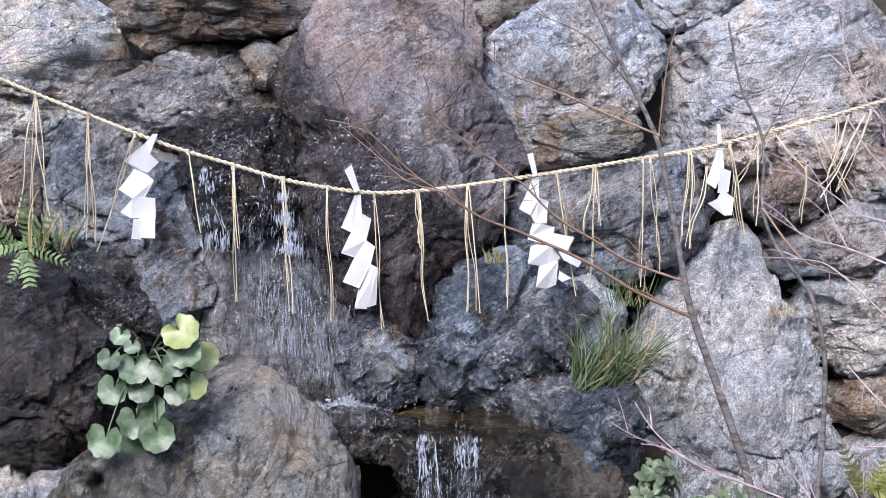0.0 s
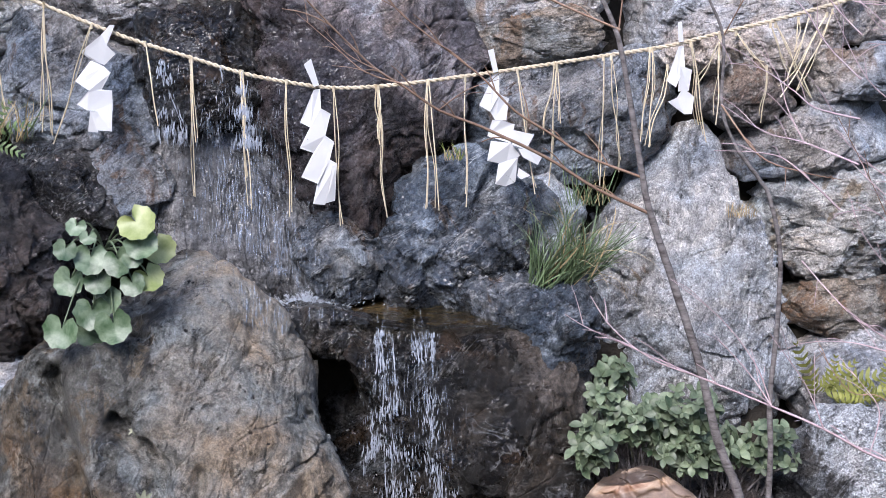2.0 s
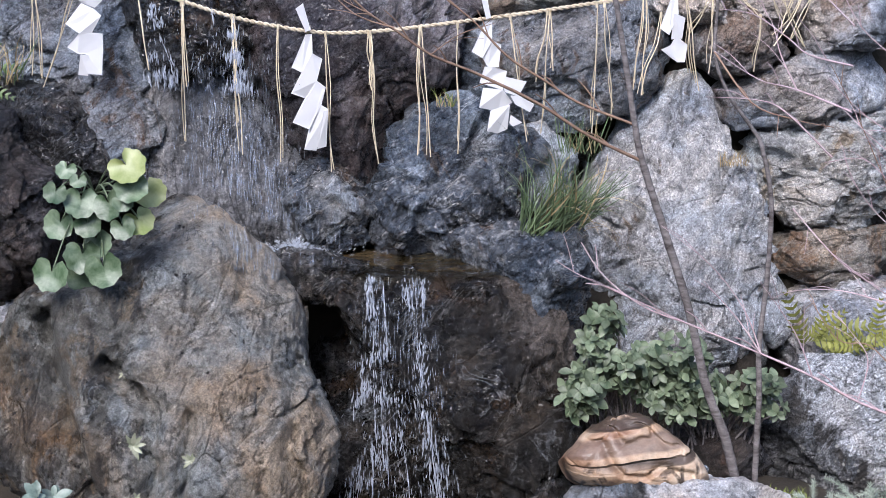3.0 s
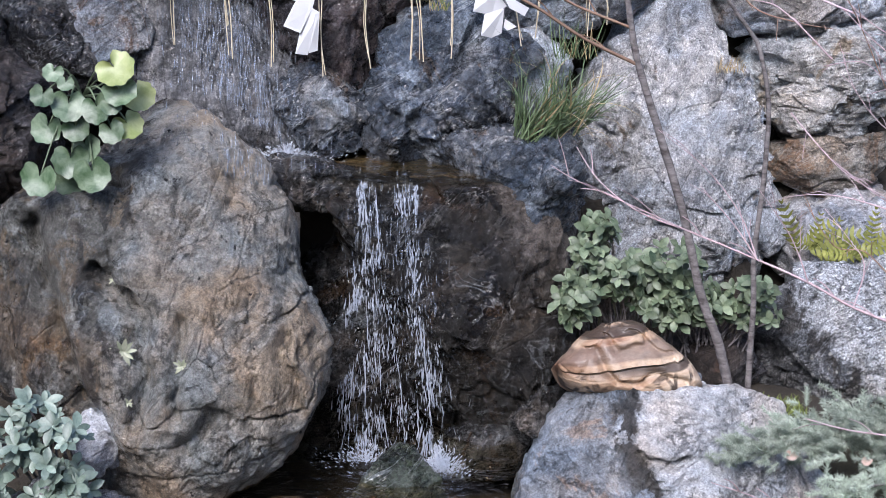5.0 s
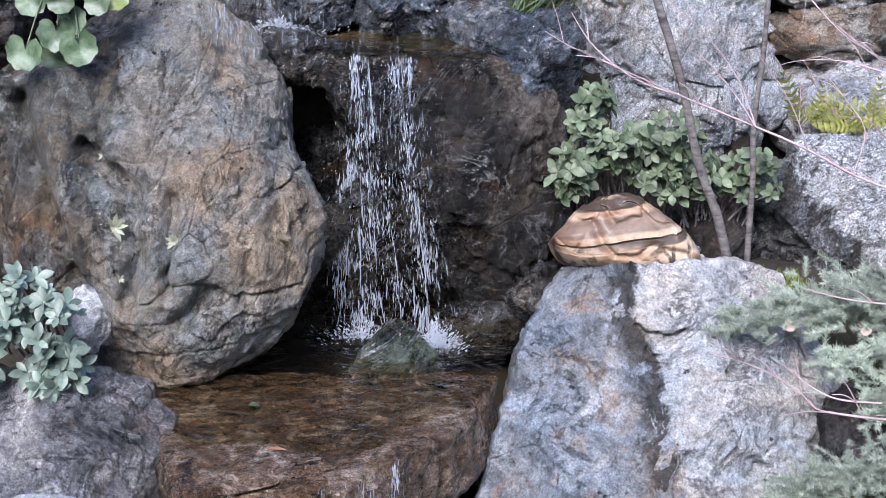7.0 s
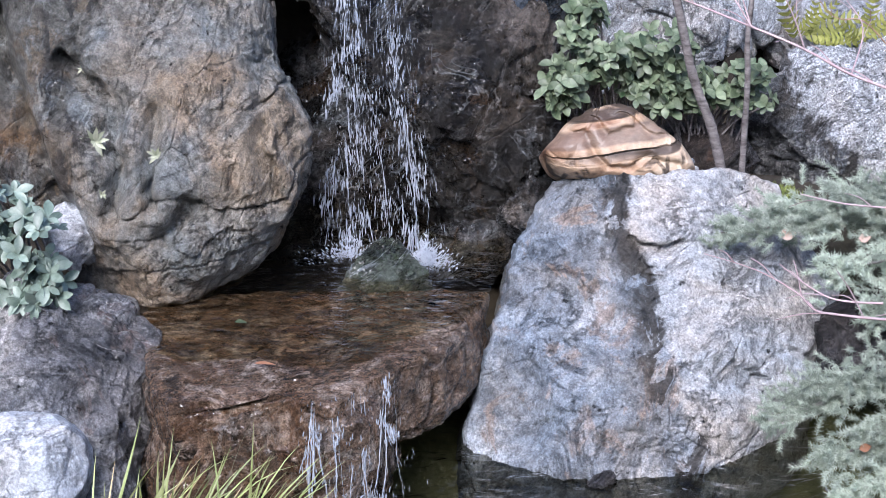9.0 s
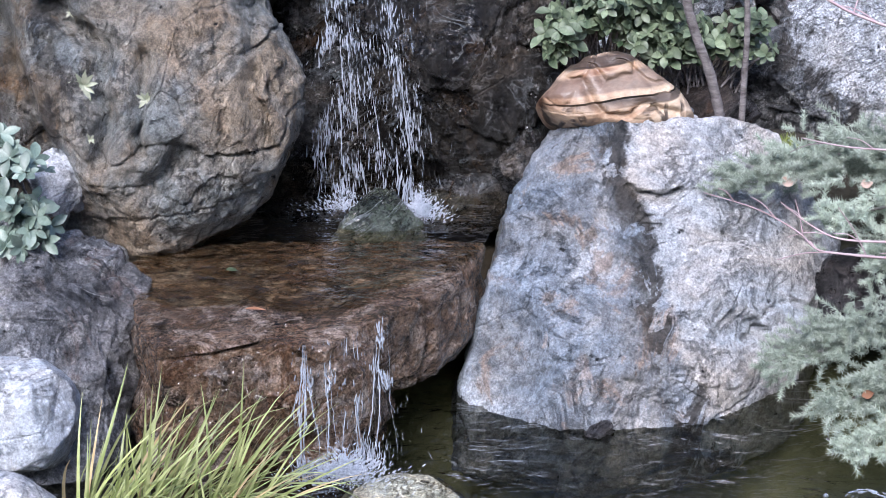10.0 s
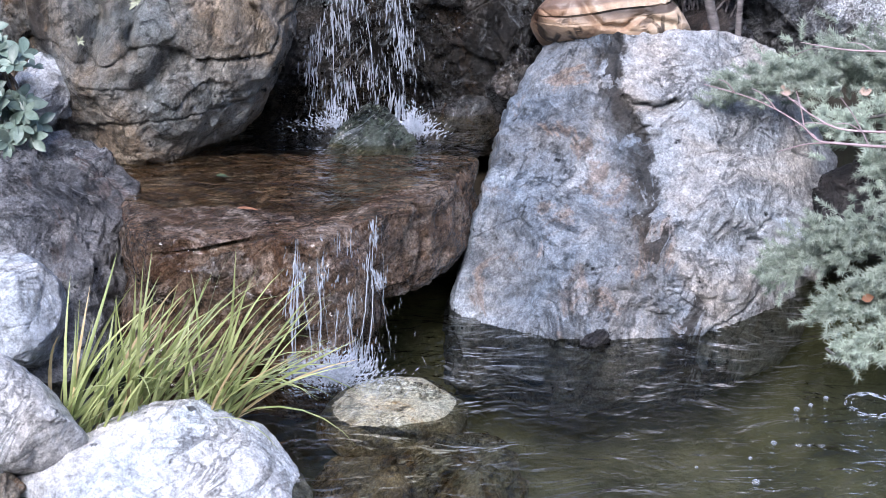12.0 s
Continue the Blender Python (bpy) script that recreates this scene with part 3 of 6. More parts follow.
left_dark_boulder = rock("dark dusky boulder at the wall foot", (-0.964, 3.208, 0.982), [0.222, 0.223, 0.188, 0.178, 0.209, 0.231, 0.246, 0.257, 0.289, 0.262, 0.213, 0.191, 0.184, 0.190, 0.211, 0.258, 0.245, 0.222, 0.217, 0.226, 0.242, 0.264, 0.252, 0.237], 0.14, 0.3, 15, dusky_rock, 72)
small_stone_a = rock("small grey stone wedged beside a boulder", (-0.855, 3.088, 0.748), [0.067, 0.066, 0.070, 0.062, 0.050, 0.045, 0.043, 0.044, 0.049, 0.056, 0.058, 0.064, 0.066, 0.067, 0.073, 0.058, 0.050, 0.046, 0.046, 0.049, 0.051, 0.051, 0.055, 0.063], 0.05, 0.1, 15, grey_rock, 28)
small_stone_b = rock("small grey stone wedged beside a boulder", (-0.981, 3.095, 0.728), [0.087, 0.074, 0.067, 0.066, 0.069, 0.071, 0.067, 0.068, 0.074, 0.088, 0.082, 0.073, 0.071, 0.073, 0.081, 0.086, 0.069, 0.061, 0.059, 0.060, 0.067, 0.080, 0.087, 0.084], 0.06, 0.1, 15, grey_rock, 28)
tall_rock = rock("tall purple-brown rock with wet dark stains", (-0.109, 3.531, 1.403), [0.292, 0.266, 0.269, 0.300, 0.363, 0.466, 0.451, 0.425, 0.364, 0.334, 0.329, 0.235, 0.231, 0.258, 0.281, 0.313, 0.381, 0.456, 0.479, 0.377, 0.360, 0.331, 0.289, 0.278], 0.14, 0.35, 10, purple_rock, 110, chips=0.35, facets=8, boxy=0.35)
fall_face_rock = rock("smooth wet rock face behind the upper fall", (-0.398, 3.438, 1.024), [0.168, 0.159, 0.163, 0.183, 0.227, 0.253, 0.243, 0.249, 0.259, 0.276, 0.225, 0.202, 0.192, 0.186, 0.194, 0.217, 0.207, 0.207, 0.221, 0.245, 0.265, 0.312, 0.233, 0.193], 0.1, 0.3, 18, wet_face, 84, chips=0.15, facets=4, rough=0.6, flute=0.8)
dark_knob_rock = rock("small blue-black wet rock in the upper pool", (-0.135, 3.339, 0.942), [0.092, 0.088, 0.090, 0.091, 0.092, 0.101, 0.107, 0.101, 0.104, 0.122, 0.111, 0.098, 0.094, 0.090, 0.087, 0.091, 0.102, 0.100, 0.096, 0.099, 0.110, 0.122, 0.109, 0.105], 0.09, 0.2, 15, wet_blue, 48, chips=0.9)
# crevice shade is put into this rock's dark colour
gap_rock = rock("wet rock deep in a crevice, its shade coloured in dark", (-0.028, 3.607, 0.925), [0.072, 0.078, 0.092, 0.122, 0.170, 0.153, 0.142, 0.120, 0.111, 0.109, 0.111, 0.094, 0.086, 0.085, 0.090, 0.103, 0.130, 0.166, 0.155, 0.155, 0.112, 0.088, 0.076, 0.071], 0.06, 0.2, 10, wet_dark, 40)
blue_black_rock = rock("blue-black wet rock beside the upper pool", (0.132, 3.383, 0.987), [0.181, 0.219, 0.225, 0.207, 0.187, 0.174, 0.174, 0.177, 0.188, 0.188, 0.173, 0.171, 0.175, 0.191, 0.207, 0.240, 0.200, 0.181, 0.177, 0.169, 0.171, 0.186, 0.169, 0.161], 0.12, 0.3, 15, wet_blue, 72, chips=1.0)
pale_wedge_rock = rock("pale grey wedge of rock behind sedge", (0.340, 3.482, 1.007), [0.087, 0.093, 0.081, 0.077, 0.078, 0.085, 0.095, 0.096, 0.105, 0.109, 0.086, 0.075, 0.071, 0.072, 0.078, 0.085, 0.088, 0.099, 0.104, 0.092, 0.088, 0.089, 0.090, 0.085], 0.08, 0.2, 15, pale_rock, 48, chips=0.4)
blue_band_rock = rock("blue-grey rock with rusty edge in the garden wall", (0.427, 3.539, 1.250), [0.278, 0.281, 0.245, 0.218, 0.161, 0.137, 0.128, 0.128, 0.138, 0.162, 0.199, 0.269, 0.277, 0.285, 0.231, 0.195, 0.166, 0.154, 0.153, 0.150, 0.149, 0.160, 0.186, 0.247], 0.1, 0.3, 12, blue_rock, 84, chips=0.4, boxy=0.35)
rust_rock = rock("rusty tan layered rock in the garden wall", (0.330, 3.540, 1.433), [0.144, 0.151, 0.142, 0.106, 0.076, 0.063, 0.057, 0.055, 0.058, 0.064, 0.077, 0.106, 0.180, 0.167, 0.117, 0.091, 0.078, 0.067, 0.062, 0.062, 0.066, 0.075, 0.092, 0.128], 0.1, 0.3, 12, tan_rock, 56, strata=0.5)
high_round_rock = rock("grey blocky rock high in the garden wall", (0.335, 3.657, 1.604), [0.232, 0.227, 0.219, 0.226, 0.227, 0.186, 0.167, 0.154, 0.15, 0.156, 0.175, 0.197, 0.23, 0.243, 0.248, 0.25, 0.189, 0.162, 0.147, 0.144, 0.154, 0.183, 0.201, 0.208], 0.12, 0.3, 12, grey_rock, 84, chips=0.3, facets=9, boxy=0.35)
high_right_rock = rock("broad pale pinkish-grey rock in the garden wall", (0.841, 3.653, 1.545), [0.377, 0.38, 0.361, 0.31, 0.285, 0.247, 0.231, 0.225, 0.21, 0.211, 0.248, 0.355, 0.41, 0.442, 0.359, 0.267, 0.226, 0.211, 0.212, 0.228, 0.233, 0.253, 0.298, 0.395], 0.14, 0.4, 14, pinkish_pale, 100, strata=0.2, chips=0.3, facets=8, boxy=0.35)
top_right_rock = rock("grey layered rock at the wall top", (0.659, 3.761, 1.755), [0.167, 0.204, 0.152, 0.108, 0.089, 0.080, 0.078, 0.081, 0.090, 0.111, 0.159, 0.161, 0.170, 0.172, 0.161, 0.122, 0.104, 0.097, 0.096, 0.093, 0.095, 0.106, 0.128, 0.150], 0.1, 0.3, 12, grey_rock, 40, strata=0.5)
top_small_rock = rock("small brown layered stone at the wall top", (0.118, 3.709, 1.705), [0.073, 0.059, 0.053, 0.051, 0.052, 0.045, 0.039, 0.037, 0.038, 0.042, 0.050, 0.069, 0.065, 0.060, 0.060, 0.053, 0.046, 0.044, 0.040, 0.038, 0.038, 0.041, 0.048, 0.062], 0.06, 0.2, 12, brown_rock, 32, strata=0.5)
top_back_rock = rock("dark stone at the wall top", (0.185, 3.799, 1.771), [0.157, 0.149, 0.129, 0.092, 0.076, 0.068, 0.066, 0.069, 0.077, 0.095, 0.135, 0.158, 0.139, 0.133, 0.133, 0.101, 0.086, 0.080, 0.080, 0.085, 0.089, 0.095, 0.110, 0.143], 0.06, 0.2, 12, brown_rock, 32)
right_pink_stone = rock("pinkish rounded stone in the garden wall", (0.826, 3.543, 1.292), [0.135, 0.106, 0.092, 0.087, 0.087, 0.078, 0.074, 0.076, 0.083, 0.099, 0.112, 0.122, 0.115, 0.111, 0.103, 0.091, 0.087, 0.083, 0.075, 0.074, 0.078, 0.089, 0.101, 0.123], 0.08, 0.2, 12, pinkish_rock, 44)
right_edge_stone = rock("grey stone in the garden wall", (1.081, 3.563, 1.338), [0.119, 0.124, 0.137, 0.093, 0.074, 0.066, 0.063, 0.064, 0.070, 0.084, 0.115, 0.124, 0.135, 0.125, 0.110, 0.095, 0.076, 0.067, 0.065, 0.066, 0.073, 0.088, 0.121, 0.123], 0.08, 0.2, 12, grey_rock, 36)
right_long_stone = rock("long grey stone in the garden wall", (1.007, 3.541, 1.185), [0.198, 0.206, 0.202, 0.139, 0.112, 0.091, 0.081, 0.078, 0.081, 0.090, 0.110, 0.143, 0.204, 0.228, 0.175, 0.127, 0.105, 0.092, 0.083, 0.081, 0.084, 0.094, 0.116, 0.167], 0.09, 0.3, 12, grey_rock, 48)
right_layered_rock = rock("pale layered rock with dark seams", (1.064, 3.563, 0.984), [0.157, 0.164, 0.184, 0.229, 0.175, 0.143, 0.129, 0.125, 0.129, 0.140, 0.162, 0.209, 0.200, 0.178, 0.160, 0.156, 0.156, 0.158, 0.173, 0.159, 0.152, 0.155, 0.170, 0.162], 0.12, 0.3, 14, pale_layered, 64, strata=0.7)
right_low_stone = rock("tan layered stone in the garden wall", (1.093, 3.519, 0.765), [0.124, 0.129, 0.145, 0.103, 0.084, 0.074, 0.071, 0.071, 0.076, 0.089, 0.117, 0.143, 0.148, 0.144, 0.108, 0.091, 0.080, 0.073, 0.071, 0.075, 0.085, 0.107, 0.141, 0.127], 0.09, 0.3, 14, tan_rock, 44, strata=0.5)
right_base_stone = rock("pale flat stone behind the fern", (1.111, 3.468, 0.592), [0.133, 0.138, 0.153, 0.186, 0.157, 0.138, 0.131, 0.133, 0.142, 0.163, 0.183, 0.156, 0.144, 0.143, 0.138, 0.139, 0.150, 0.162, 0.148, 0.145, 0.152, 0.172, 0.156, 0.139], 0.09, 0.3, 16, pinkish_pale, 44)
right_soil_stone = rock("pale flat stone beside the fern", (1.196, 3.387, 0.523), [0.148, 0.150, 0.164, 0.135, 0.104, 0.090, 0.084, 0.084, 0.091, 0.106, 0.134, 0.169, 0.195, 0.166, 0.124, 0.104, 0.089, 0.083, 0.083, 0.089, 0.103, 0.133, 0.178, 0.156], 0.09, 0.3, 20, pinkish_pale, 44)
pale_slab_rock = rock("tall pale grey pointed rock with faint veins", (0.727, 3.430, 0.841), [0.192, 0.182, 0.178, 0.18, 0.186, 0.197, 0.208, 0.208, 0.273, 0.387, 0.422, 0.391, 0.359, 0.332, 0.315, 0.306, 0.288, 0.281, 0.282, 0.286, 0.298, 0.32, 0.344, 0.378, 0.426, 0.428, 0.439, 0.426, 0.426, 0.409, 0.4, 0.393, 0.35, 0.277, 0.235, 0.209], 0.11, 0.3, 14, pale_rock, 120, boxy=0.36, square=0.55, facets=8, chips=0.55, cuts=(((0.55, -0.8, 0.15), 0.13), ((-0.5, -0.85, 0.1), 0.15), ((0.1, -0.9, 0.45), 0.20)))
# the hollow's shade is put into the near-black colour of these two rocks
cave_back_rock = rock("wet rock at the back of the hollow, its shade coloured black", (0.064, 3.325, 0.380), [0.356, 0.360, 0.391, 0.461, 0.464, 0.430, 0.428, 0.438, 0.470, 0.516, 0.410, 0.360, 0.342, 0.346, 0.376, 0.445, 0.511, 0.459, 0.443, 0.459, 0.513, 0.482, 0.401, 0.364], 0.06, 0.3, 10, wet_dark, 64)
cave_side_rock = rock("wet rock inside the hollow, its shade coloured in dark", (-0.100, 3.315, 0.375), [0.104, 0.106, 0.117, 0.141, 0.178, 0.269, 0.299, 0.229, 0.191, 0.172, 0.137, 0.121, 0.115, 0.117, 0.129, 0.152, 0.190, 0.279, 0.271, 0.264, 0.225, 0.154, 0.123, 0.109], 0.06, 0.2, 12, wet_dark, 56)
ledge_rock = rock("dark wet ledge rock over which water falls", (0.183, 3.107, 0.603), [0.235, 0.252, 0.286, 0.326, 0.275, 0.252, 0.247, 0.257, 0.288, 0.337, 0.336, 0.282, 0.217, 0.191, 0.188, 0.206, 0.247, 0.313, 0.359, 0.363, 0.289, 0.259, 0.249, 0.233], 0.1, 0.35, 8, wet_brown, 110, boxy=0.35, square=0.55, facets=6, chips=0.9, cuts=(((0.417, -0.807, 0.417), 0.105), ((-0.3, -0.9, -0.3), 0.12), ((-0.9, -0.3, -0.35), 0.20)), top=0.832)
ledge_left_slab = rock("thin dark wet slab overhanging the hollow", (-0.154, 3.182, 0.814), [0.111, 0.092, 0.064, 0.052, 0.046, 0.044, 0.046, 0.051, 0.062, 0.083, 0.113, 0.141, 0.092, 0.068, 0.057, 0.052, 0.051, 0.050, 0.052, 0.059, 0.074, 0.108, 0.109, 0.117], 0.08, 0.3, 10, wet_dark, 48)
# wet_blue puts this dark rock's bluish highlights into its colour
ledge_corner_rock = rock("black angular rock at the corner of the pool", (0.312, 3.181, 0.833), [0.128, 0.128, 0.127, 0.135, 0.114, 0.102, 0.097, 0.100, 0.109, 0.125, 0.159, 0.184, 0.166, 0.084, 0.064, 0.067, 0.077, 0.097, 0.139, 0.136, 0.143, 0.161, 0.141, 0.130], 0.08, 0.25, 15, wet_blue, 64, chips=1.0, facets=5, boxy=0.35)
wet_step_rock = rock("dark wet stone at the hollow foot", (0.229, 3.057, 0.215), [0.119, 0.113, 0.112, 0.088, 0.069, 0.060, 0.057, 0.057, 0.062, 0.073, 0.097, 0.125, 0.116, 0.116, 0.105, 0.078, 0.066, 0.060, 0.059, 0.063, 0.072, 0.091, 0.103, 0.106], 0.05, 0.3, 14, wet_dark, 40)
left_boulder = rock("large brown-grey boulder with mossy cracks", (-0.487, 3.004, 0.569), [0.333, 0.301, 0.329, 0.373, 0.396, 0.437, 0.480, 0.394, 0.355, 0.367, 0.381, 0.396, 0.392, 0.415, 0.342, 0.307, 0.303, 0.368, 0.433, 0.421, 0.415, 0.411, 0.400, 0.370], 0.22, 0.3, 30, brown_boulder, 130, chips=0.15, facets=4, flute=0.45, boxy=0.55, rough=0.7, grooves=(([(-0.101, 0.16), (-0.071, 0.119), (-0.002, 0.082), (-0.011, 0.009), (0.008, -0.029), (-0.011, -0.105)], 0.019, 0.07), ([(0.08, 0.075), (0.072, -0.012), (0.069, -0.106)], 0.010, 0.045), ([(0.086, -0.163), (0.144, -0.112)], 0.024, 0.045), ([(-0.247, 0.21), (-0.187, 0.047), (-0.132, -0.104), (-0.092, -0.143)], 0.030, 0.07), ([(0.139, 0.32), (0.172, 0.306)], 0.010, 0.02), ([(0.278, 0.121), (0.282, -0.01), (0.3, -0.106)], 0.016, 0.035), ([(-0.072, 0.302), (-0.075, 0.159), (-0.028, 0.104)], 0.025, 0.02)))
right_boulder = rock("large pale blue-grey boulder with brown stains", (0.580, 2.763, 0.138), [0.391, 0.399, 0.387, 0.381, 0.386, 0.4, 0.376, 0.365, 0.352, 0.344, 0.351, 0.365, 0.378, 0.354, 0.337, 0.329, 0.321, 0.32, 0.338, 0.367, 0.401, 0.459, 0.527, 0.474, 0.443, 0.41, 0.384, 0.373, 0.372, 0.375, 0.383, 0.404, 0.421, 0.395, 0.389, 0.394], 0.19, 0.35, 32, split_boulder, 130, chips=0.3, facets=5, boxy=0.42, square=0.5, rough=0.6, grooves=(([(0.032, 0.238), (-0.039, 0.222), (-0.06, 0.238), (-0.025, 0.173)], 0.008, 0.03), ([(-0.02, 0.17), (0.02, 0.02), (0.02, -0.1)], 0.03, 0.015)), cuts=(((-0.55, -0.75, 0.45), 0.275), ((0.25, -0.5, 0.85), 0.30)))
left_block = rock("grey slate block with a dark flat top", (-0.618, 2.517, 0.096), [0.187, 0.199, 0.221, 0.257, 0.290, 0.282, 0.280, 0.288, 0.307, 0.257, 0.209, 0.187, 0.181, 0.187, 0.208, 0.254, 0.301, 0.272, 0.265, 0.276, 0.311, 0.255, 0.210, 0.189], 0.14, 0.3, 30, slate_block, 72, boxy=0.3, square=0.5, chips=0.3, facets=3, cuts=(((0, -0.30, 0.95), 0.245), ((0.25, -0.97, 0.12), 0.20), ((0.95, -0.25, 0.1), 0.185)))
left_pale_stone = rock("pale rounded stone at the pond edge", (-0.602, 2.328, 0.135), [0.104, 0.103, 0.109, 0.104, 0.103, 0.107, 0.103, 0.107, 0.119, 0.123, 0.099, 0.088, 0.085, 0.087, 0.097, 0.117, 0.124, 0.107, 0.100, 0.100, 0.108, 0.105, 0.100, 0.102], 0.08, 0.15, 30, white_stone, 48, chips=0.15, facets=4, rough=0.5)
front_stone_a = rock("white-grey rounded stone at the pond edge", (-0.536, 2.006, 0.104), [0.101, 0.086, 0.080, 0.076, 0.076, 0.081, 0.093, 0.106, 0.122, 0.127, 0.101, 0.090, 0.085, 0.087, 0.096, 0.115, 0.096, 0.085, 0.081, 0.083, 0.090, 0.106, 0.127, 0.132], 0.08, 0.12, 35, white_stone, 56, chips=0.15, facets=4, rough=0.5)
front_stone_b = rock("large white-grey rounded stone at the pond edge", (-0.306, 1.998, -0.036), [0.233, 0.210, 0.189, 0.164, 0.154, 0.155, 0.151, 0.151, 0.146, 0.152, 0.166, 0.192, 0.247, 0.266, 0.202, 0.143, 0.117, 0.105, 0.102, 0.106, 0.118, 0.145, 0.205, 0.257], 0.1, 0.12, 40, white_stone, 72, chips=0.15, facets=4, rough=0.5)
front_stone_c = rock("small reddish stone at the pond edge", (-0.552, 1.941, 0.014), [0.045, 0.052, 0.047, 0.046, 0.049, 0.047, 0.046, 0.049, 0.056, 0.054, 0.043, 0.038, 0.036, 0.036, 0.040, 0.048, 0.064, 0.053, 0.048, 0.046, 0.048, 0.045, 0.042, 0.042], 0.06, 0.1, 40, tan_rock, 28)
small_white_stone = rock("small white stone beside a boulder", (-0.581, 2.756, 0.399), [0.047, 0.051, 0.059, 0.058, 0.059, 0.065, 0.063, 0.062, 0.061, 0.053, 0.050, 0.050, 0.049, 0.048, 0.052, 0.060, 0.063, 0.063, 0.068, 0.060, 0.056, 0.057, 0.050, 0.047], 0.05, 0.1, 25, white_stone, 32)
behind_rock = rock("pale grey rock speckled with dark lichen", (1.073, 3.109, 0.444), [0.217, 0.225, 0.251, 0.241, 0.206, 0.189, 0.178, 0.179, 0.192, 0.216, 0.246, 0.253, 0.242, 0.248, 0.236, 0.212, 0.191, 0.185, 0.184, 0.188, 0.207, 0.249, 0.251, 0.225], 0.12, 0.3, 22, lichen_boulder, 72)
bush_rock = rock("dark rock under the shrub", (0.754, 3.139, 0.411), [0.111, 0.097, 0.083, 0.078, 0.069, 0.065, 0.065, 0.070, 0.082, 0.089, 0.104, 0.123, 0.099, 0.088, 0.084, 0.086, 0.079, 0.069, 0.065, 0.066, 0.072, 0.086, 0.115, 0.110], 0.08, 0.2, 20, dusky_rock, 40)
# nook shade is put into this rock's dark colour
nook_rock = rock("rock in a nook, its shade coloured in dark", (0.339, 2.986, 0.350), [0.051, 0.053, 0.059, 0.073, 0.071, 0.061, 0.057, 0.045, 0.040, 0.038, 0.038, 0.041, 0.049, 0.066, 0.064, 0.063, 0.067, 0.072, 0.053, 0.044, 0.040, 0.040, 0.042, 0.047], 0.05, 0.2, 25, wet_dark, 36)
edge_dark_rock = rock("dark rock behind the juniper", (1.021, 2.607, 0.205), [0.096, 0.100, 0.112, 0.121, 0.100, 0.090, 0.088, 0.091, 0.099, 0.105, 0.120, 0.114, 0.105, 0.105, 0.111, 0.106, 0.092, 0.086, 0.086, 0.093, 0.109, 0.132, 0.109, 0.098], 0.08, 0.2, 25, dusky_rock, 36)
pebble_stone = rock("small pointed mossy stone in the lower pool", (0.032, 2.866, 0.246), [0.079, 0.070, 0.067, 0.067, 0.069, 0.077, 0.088, 0.072, 0.065, 0.063, 0.066, 0.071, 0.082, 0.105, 0.089, 0.069, 0.059, 0.056, 0.056, 0.059, 0.063, 0.072, 0.092, 0.099], 0.05, 0.08, 30, mossy_stone, 40, chips=0.5)
ornamental_stone = rock("polished brown ornamental stone with wavy bands", (0.510, 2.914, 0.493), [0.136, 0.109, 0.093, 0.086, 0.085, 0.090, 0.090, 0.092, 0.100, 0.106, 0.114, 0.129, 0.155, 0.139, 0.110, 0.085, 0.073, 0.068, 0.068, 0.073, 0.082, 0.103, 0.139, 0.165], 0.1, 0.12, 30, ornament, 80, rough=0.3, square=0.62, boxy=0.42, chips=0.05, facets=0, grooves=(([(-0.131, 0.062), (-0.086, 0.071), (-0.055, 0.044), (-0.024, 0.007), (0.017, 0.016), (0.067, 0.025), (0.114, 0.006)], 0.007, 0.014), ([(-0.119, 0.082), (-0.071, 0.105), (-0.028, 0.071), (0.022, 0.07), (0.029, 0.093)], 0.006, 0.011), ([(-0.042, 0.111), (0.004, 0.096), (0.048, 0.061), (0.09, 0.052)], 0.006, 0.011)))
pool_slab = rock("brown wet slab forming the lower pool ledge", (-0.129, 2.578, 0.198), [0.290, 0.345, 0.425, 0.312, 0.255, 0.226, 0.217, 0.223, 0.246, 0.286, 0.356, 0.353, 0.318, 0.308, 0.310, 0.308, 0.243, 0.215, 0.225, 0.240, 0.215, 0.206, 0.212, 0.240], 0.06, 0.13, 92, wet_slab, 96, boxy=0.14, square=0.3, top=0.25, facets=0, chips=0.35, rough=0.7)
slab_base = rock("brown wet rock carrying the pool slab", (-0.204, 2.498, 0.195), [0.228, 0.216, 0.209, 0.209, 0.174, 0.158, 0.155, 0.163, 0.184, 0.231, 0.236, 0.231, 0.218, 0.212, 0.203, 0.202, 0.170, 0.139, 0.125, 0.125, 0.150, 0.215, 0.228, 0.230], 0.04, 0.3, 90, wet_slab, 80, boxy=0.15, square=0.3, top=0.225, facets=3, chips=0.7)
sunken_stone = rock("pale yellowish stone breaking the pond surface", (0.060, 2.230, -0.029), [0.130, 0.123, 0.117, 0.120, 0.126, 0.116, 0.115, 0.111, 0.107, 0.110, 0.115, 0.113, 0.119, 0.135, 0.128, 0.123, 0.106, 0.100, 0.097, 0.094, 0.098, 0.110, 0.121, 0.121], 0.035, 0.04, 90, sunken, 48, boxy=0.5, square=0.6, rough=0.25, chips=0.1, facets=0)
deep_stone_a = rock("orange-brown stone under the pond water", (0.169, 2.131, -0.080), [0.106, 0.105, 0.112, 0.129, 0.129, 0.136, 0.155, 0.137, 0.124, 0.121, 0.126, 0.110, 0.101, 0.099, 0.105, 0.119, 0.129, 0.121, 0.122, 0.133, 0.126, 0.112, 0.108, 0.111], 0.05, 0.1, 90, sunken, 40)
